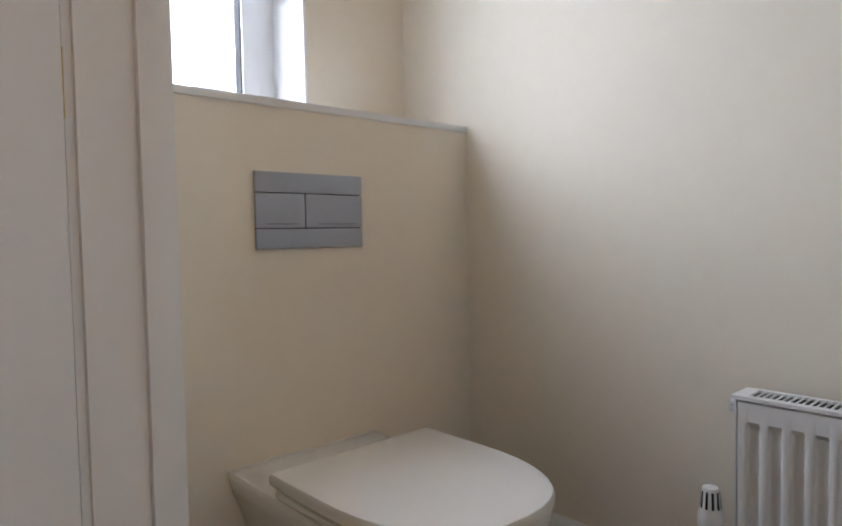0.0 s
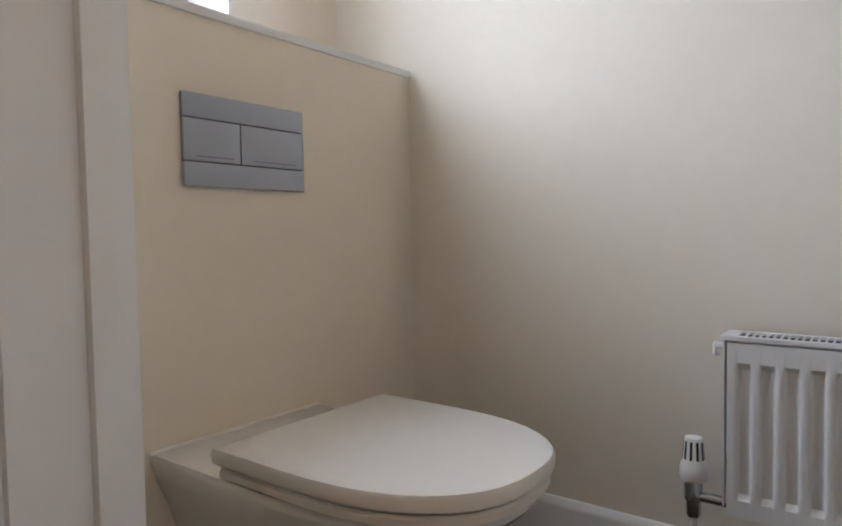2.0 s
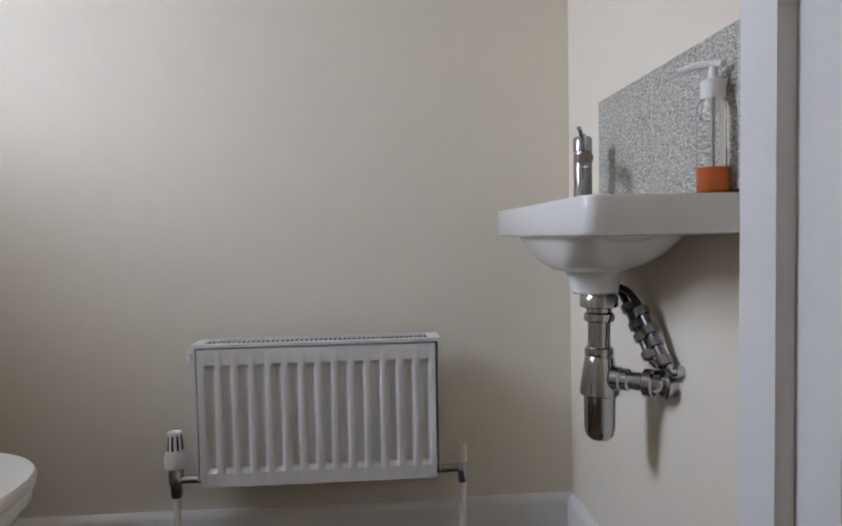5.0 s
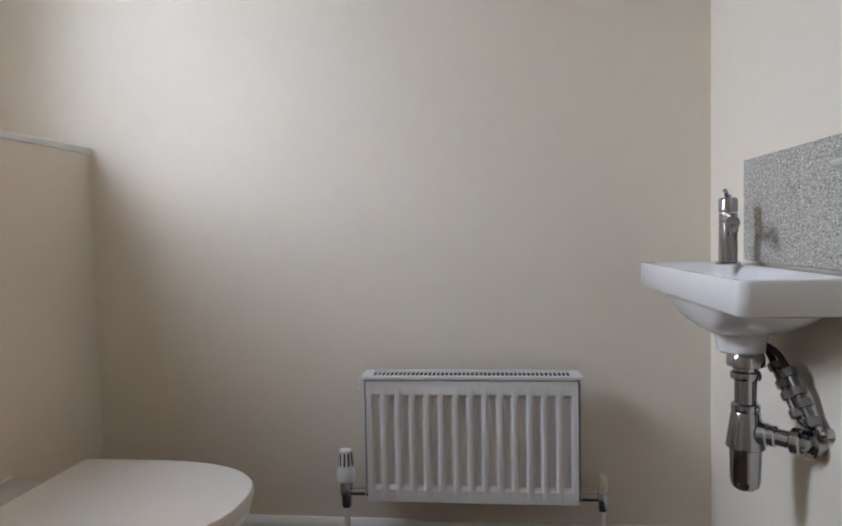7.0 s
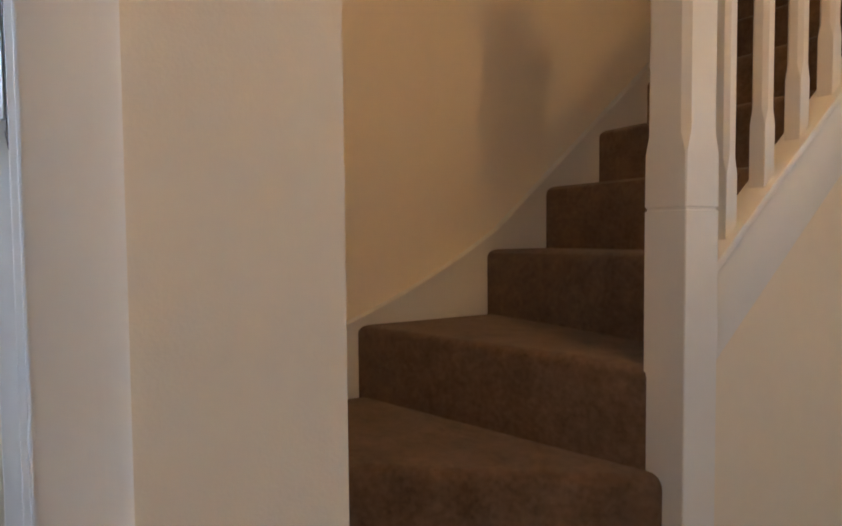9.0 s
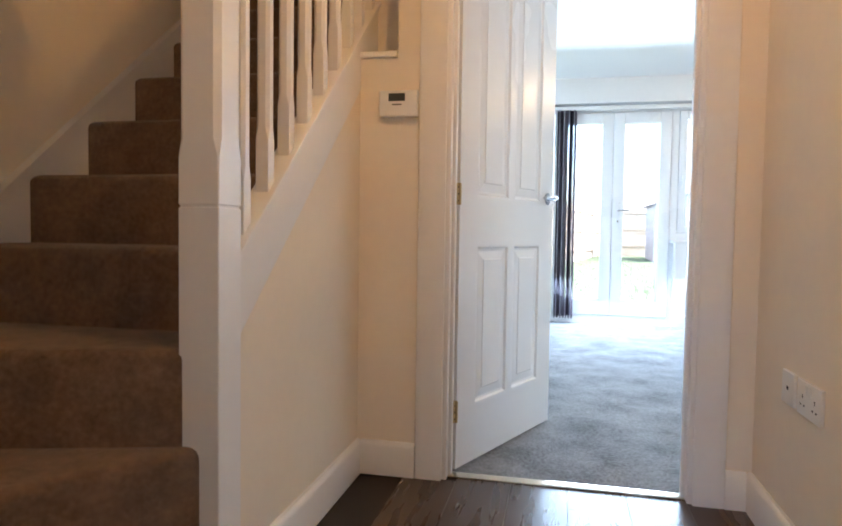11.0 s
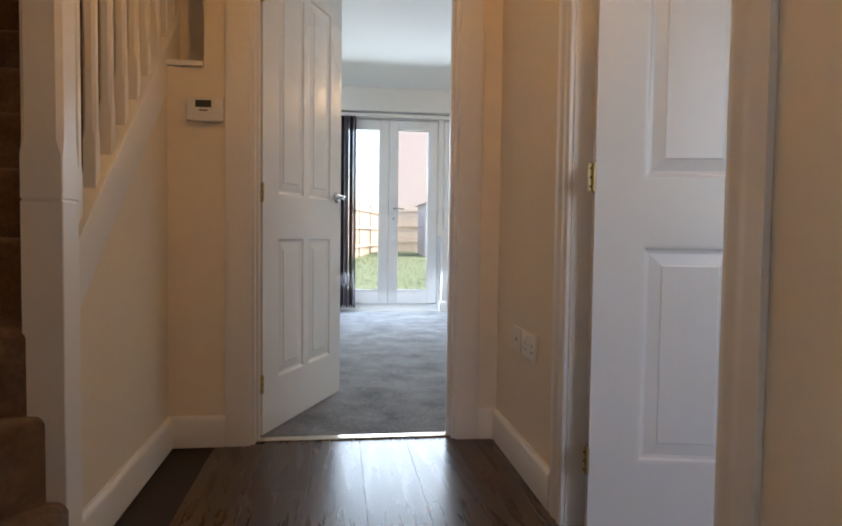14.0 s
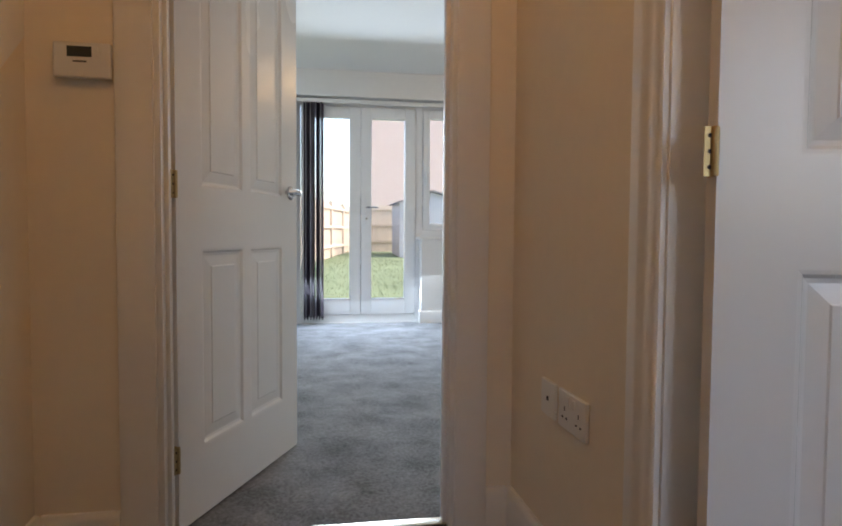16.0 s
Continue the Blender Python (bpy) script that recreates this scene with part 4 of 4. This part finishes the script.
part("lip", bm, LIPS, keep, "bright bent steel lip", bevel=0.0006)
for z in (0.055, -0.055):
    sc = turned("screw", [(0.0052, -0.0015), (0.0048, -0.0028), (0.0, -0.003)], (0, 0, z), STEEL, keep, axis="y", steps=14)
    boxes("cross_slot", [((-0.003, -0.0034, z - 0.0006), (0.003, -0.0028, z + 0.0006)), ((-0.0006, -0.0034, z - 0.003), (0.0006, -0.0028, z + 0.003))], DARK, sc)

# ---------------------------------------------------------------- hall: thermostat, sockets, ceiling light
th = thing("thermostat", (-0.182, 0.0, 1.272), "white wall thermostat with a dark display", "thermostat")
block("backplate", (-0.064, -0.008, -0.041), (0.064, 0.0, 0.041), PLASTIC, th, bevel=0.002)
block("case", (-0.0665, -0.028, -0.0435), (0.0665, -0.007, 0.0435), PLASTIC, th, bevel=0.006, segments=3)
boxes("screen", [((-0.033, -0.0287, 0.007), (0.024, -0.0278, 0.033))], SCREEN, th, "dark grey display")
for x, z in ((0.034, 0.027), (0.034, 0.013), (0.047, 0.020)):
    block("button", (x - 0.0045, -0.0305, z - 0.005), (x + 0.0045, -0.0275, z + 0.005), PLASTIC, th, bevel=0.001)
boxes("print_bar", [((-0.02, -0.0284, -0.006), (0.012, -0.0279, -0.002))], DARK, th)


def socket_plate(name, label, y, width, holes):
    s = thing(name, (HALLX1, y, 0.452), label, "socket", "hall wall sockets")
    block("plate", (-0.009, -width / 2, -0.043), (0.0, width / 2, 0.043), PLASTIC, s, bevel=0.003, segments=3)
    for nm, y0, z0, dy, dz in holes:
        if nm == "rocker":
            block("rocker", (-0.0125, y0 - dy, z0 - dz), (-0.0085, y0 + dy, z0 + dz), PLASTIC, s, bevel=0.001)
        else:
            block("pin_hole", (-0.0095, y0 - dy, z0 - dz), (-0.0088, y0 + dy, z0 + dz), DARK, s)
    return s


holes = []
for c in (-0.037, 0.037):
    holes += [("pin", c, 0.004, 0.002, 0.005), ("pin", c - 0.011, -0.017, 0.004, 0.002), ("pin", c + 0.011, -0.017, 0.004, 0.002), ("rocker", c * 0.38, 0.024, 0.006, 0.010)]
socket_plate("double_socket", "white double power socket on the hall wall", -0.440, 0.146, holes)
socket_plate("single_socket", "white single outlet plate on the hall wall", -0.300, 0.086, [("pin", 0.0, 0.0, 0.006, 0.005)])

cl = thing("ceiling_light", (0.38, -1.15, TOP), "round opal ceiling light over the hall", "ceiling light")
turned("base", [(0.05, -0.02), (0.055, -0.018), (0.055, 0.0)], (0, 0, 0), PLASTIC, cl)
turned("bulb_holder", [(0.018, -0.06), (0.02, -0.05), (0.02, -0.02)], (0, 0, 0), PLASTIC, cl)

pl = thing("pendant_light", (2.55, 2.6, TOP), "pendant lamp with a small white shade over the carpet", "pendant light")
turned("ceiling_rose", [(0.04, -0.025), (0.045, -0.01), (0.045, 0.0)], (0, 0, 0), PLASTIC, pl)
turned("flex", [(0.003, -0.17), (0.003, -0.02)], (0, 0, 0), PLASTIC, pl, steps=8)

# ---------------------------------------------------------------- living room: french doors and side window
FY = 4.25
structure(boxes("wall_living_north", [((NICHE1, 4.09, -0.1), (0.22, 4.39, TOP)), ((0.22, 4.09, 2.09), (3.7, 4.39, TOP)), ((1.405, 4.09, -0.1), (3.7, 4.39, 0.79)), ((2.5, 4.09, 0.79), (3.7, 4.39, 2.09)),
                                      ((0.22, 4.09, -0.1), (1.405, 4.39, 0.0))], LIVP))
structure(block("trim_living_sill", (1.375, 4.065, 0.79), (2.5, 4.24, 0.815), GLOSS, bevel=0.006), "white window sill board")
fr = thing("window_2", (0, FY, 0), "white glazed french doors with a side window onto the garden", "french doors")
tagged(fr, kind="structure")
f0, f1 = -0.03, 0.04
boxes("window_frame", [((0.22, f0, 0.0), (0.285, f1, 2.09)), ((1.365, f0, 0.0), (1.43, f1, 2.09)), ((0.285, f0, 2.025), (1.365, f1, 2.09)), ((0.285, f0, 0.0), (1.365, f1, 0.075)),
                       ((1.43, f0, 2.025), (2.5, f1, 2.09)), ((1.43, f0, 0.815), (2.5, f1, 0.88)), ((2.43, f0, 0.88), (2.5, f1, 2.025))], UPVC, fr, bevel=0.004)
for x0, x1 in ((0.289, 0.838), (0.842, 1.361)):
    sash = boxes("door_sash", [((x0, f0 - 0.014, 0.079), (x0 + 0.10, f1, 2.021)), ((x1 - 0.10, f0 - 0.014, 0.079), (x1, f1, 2.021)), ((x0 + 0.10, f0 - 0.014, 1.920), (x1 - 0.10, f1, 2.021)),
                               ((x0 + 0.10, f0 - 0.014, 0.079), (x1 - 0.10, f1, 0.226))], UPVC, fr, bevel=0.005)
    p = block("pane", (x0 + 0.095, 0.0, 0.22), (x1 - 0.095, 0.006, 1.925), GLASS, sash, "clear glass pane")
    p.visible_shadow = False
sash = boxes("side_sash", [((1.434, f0 - 0.012, 0.884), (1.50, f1, 2.021)), ((2.36, f0 - 0.012, 0.884), (2.426, f1, 2.021)), ((1.50, f0 - 0.012, 1.94), (2.36, f1, 2.021)), ((1.50, f0 - 0.012, 0.884), (2.36, f1, 0.945))], UPVC, fr, bevel=0.005)
p = block("pane", (1.495, 0.0, 0.94), (2.365, 0.006, 1.945), GLASS, sash, "clear glass pane")
p.visible_shadow = False
h = boxes("handle_plate", [((0.880, f0 - 0.024, 0.93), (0.908, f0 - 0.012, 1.17))], UPVC, fr, bevel=0.003)
pipe("lever", [(0.894, f0 - 0.03, 1.09), (0.912, f0 - 0.055, 1.09), (0.95, f0 - 0.058, 1.09), (1.0, f0 - 0.055, 1.088)], 0.008, CHROME, h, "chrome lever")
turned("lock_cylinder", [(0.009, f0 - 0.030), (0.009, f0 - 0.020)], (0.894, 0, 0.985), CHROME, h, axis="y", steps=14)
block("window_catch", (1.462, f0 - 0.05, 1.30), (1.482, f0 - 0.012, 1.42), UPVC, fr, bevel=0.004)

blind = thing("vertical_blind", (0.30, 4.15, 0), "plum and grey striped vertical blind drawn into a bundle", "blind")
block("headrail", (-0.07, -0.03, 2.035), (2.1, 0.012, 2.07), PLASTIC, blind, bevel=0.003)
for k in range(13):
    x = 0.022 + 0.0135 * k
    a = radians(82 + 9 * math.sin(k * 1.9))
    c, s = math.cos(a), math.sin(a)
    bm = bmesh.new()
    seg = []
    for i in range(7):
        u = (i / 6 - 0.5) * 0.089
        w = 0.006 * math.cos(i / 6 * math.pi - math.pi / 2)
        seg.append((x + u * c - w * s, -0.012 + u * s + w * c))
    lo = [bm.verts.new((px, py, 0.055)) for px, py in seg]
    hi = [bm.verts.new((px, py, 2.035)) for px, py in seg]
    for i in range(6):
        bm.faces.new((lo[i], lo[i + 1], hi[i + 1], hi[i]))
    v = part("vane", bm, BLINDL if k in (1, 4, 6, 8, 11) else BLINDD, blind, smooth=True)
    sol = v.modifiers.new("thickness", "SOLIDIFY")
    sol.thickness = 0.0012
    block("bottom_weight", (x - 0.004, -0.05, 0.045), (x + 0.004, 0.026, 0.075), PLASTIC if k % 2 else DARK, blind)

# ---------------------------------------------------------------- garden
def ground_z(x, y):
    return -0.14 + 0.34 * max(0.0, min(1.0, (y - 5.5) / 14.5)) + 0.02 * noise.noise((x * 0.4, y * 0.4, 0))


bm = bmesh.new()
gx, gy = [-600, -120, -30] + [-12 + i * 0.8 for i in range(40)] + [40, 120, 600], [4.395] + [4.8 + i * 0.6 for i in range(32)] + [30, 60, 150, 900]
rows = [[bm.verts.new((x, y, ground_z(x, y))) for x in gx] for y in gy]
for a, b in zip(rows, rows[1:]):
    for i in range(len(gx) - 1):
        bm.faces.new((a[i], a[i + 1], b[i + 1], b[i]))
structure(part("ground_lawn", bm, GRASS, smooth=True), "mown green garden lawn")
bm = bmesh.new()
rng = random.Random(5)
for _ in range(9000):
    x, y = rng.uniform(-1.0, 6.0), rng.uniform(6.0, 19.8)
    z = ground_z(x, y)
    a, hgt = rng.uniform(0, math.pi), rng.uniform(0.03, 0.075)
    w = 0.006
    p = Vector((x, y, z - 0.005))
    e = Vector((math.cos(a) * w, math.sin(a) * w, 0))
    t = p + Vector((rng.uniform(-0.03, 0.03), rng.uniform(-0.03, 0.03), hgt))
    bm.faces.new([bm.verts.new(p - e), bm.verts.new(p + e), bm.verts.new(t)])
tagged(part("grass_blades", bm, GRASS), "scattered blades of green lawn grass", "grass", kind="stuff")

def fence_run(label, place, turn, panels):
    """Close-boarded fence panels between posts, along local x."""
    fence = thing("garden_fence", place, label, "fence", "garden fences", turn)
    for i in range(panels):
        x = i * 1.83
        block("post", (x - 0.05, -0.06, -0.1), (x + 0.05, 0.04, 1.72), FENCE, fence, bevel=0.006)
        bm = bmesh.new()
        for k in range(17):
            u = x + 0.05 + k * 0.102
            add_prism(bm, [(u, -0.006), (u + 0.104, -0.002), (u + 0.104, 0.010), (u, 0.018)], "z", 0.02, 1.66 + 0.008 * math.sin(k * 3.3))
        tagged(part("boards", bm, FENCE, fence), kind="stuff")
        for z in (0.35, 0.92, 1.48):
            block("rail", (x + 0.05, -0.05, z), (x + 1.78, -0.006, z + 0.085), FENCE, fence)
    return fence


fence_run("weathered brown close-boarded fence along the end of the lawn", (1.85, 20.4, 0.17), 0.0, 5)
fence_run("weathered brown close-boarded fence along the lawn's side", (0.10, 13.36, 0.06), 76.5, 4)

shed = thing("garden_shed", (4.02, 17.9, 0.08), "pale boarded garden shed with a dark pitched roof", "shed")
for k in range(12):
    z = 0.02 + k * 0.14
    half = 1.0
    boxes("board", [((-half, -0.9 - 0.012, z), (half, -0.9 + 0.01, z + 0.146)), ((-half - 0.012, -0.9, z), (-half + 0.01, 0.9, z + 0.146))], SHEDW, shed)
bm = bmesh.new()
add_prism(bm, [(-0.99, 1.69), (0.99, 1.69), (0, 2.02)], "y", -0.9, 0.9)
part("gable", bm, SHEDW, shed)
for s in (-1, 1):
    bm = bmesh.new()
    add_prism(bm, [(s * 1.10, 1.66), (0, 2.03), (0, 2.08), (s * 1.10, 1.71)], "y", -1.0, 1.0)
    part("roof", bm, ROOF, shed, "dark felt roof slope")

house = thing("brick_house", (8.2, 34.0, 0.0), "red brick house gable beyond the garden fence", "house")
block("wall", (-4.60, 0.0, -0.3), (5.5, 8.0, 9.6), BRICK, house)
bm = bmesh.new()
add_prism(bm, [(-4.85, 9.5), (5.8, 9.5), (0.45, 13.0)], "y", 0.01, 8.2)
part("roof", bm, ROOF, house, "grey pitched roof")

bm = bmesh.new()
fx, fy = [-600, -40, -6, -2, 2, 6, 40, 600], [-900, -60, -12, -6, SOUTH - 0.255]
rows = [[bm.verts.new((x, y, -0.16)) for x in fx] for y in fy]
for a, b in zip(rows, rows[1:]):
    for i in range(len(fx) - 1):
        bm.faces.new((a[i], a[i + 1], b[i + 1], b[i]))
structure(part("ground_front", bm, PAVE), "pale paving before the house")

# ---------------------------------------------------------------- floor planks, last
def planks(x0, y0, x1, y1, width=0.178, length=1.22):
    n = max(1, round((x1 - x0) / width))
    w = (x1 - x0) / n
    for i in range(n):
        y = y0 - length * ((i * 0.37) % 1.0)
        while y < y1:
            a, b = max(y, y0), min(y + length, y1)
            if b - a > 0.03:
                block("plank", (x0 + i * w + 0.0003, a + 0.0003, -0.0065), (x0 + (i + 1) * w - 0.0003, b - 0.0003, 0.0), PLANK, floor_hall, bevel=0.0005, segments=1)
            y += length


planks(HALLX0, SOUTH, HALLX1, 0.02)
planks(WX0, WY0, WX1 - 0.001, WY1)
planks(WX1, WS, HALLX0 - 0.001, WN)
planks(HALLX1 + 0.001, KY0, HALLX1 + 0.11, KY1)
planks(HALLX1 + 0.112, SOUTH, 3.5, 0.0, 0.2, 1.3)
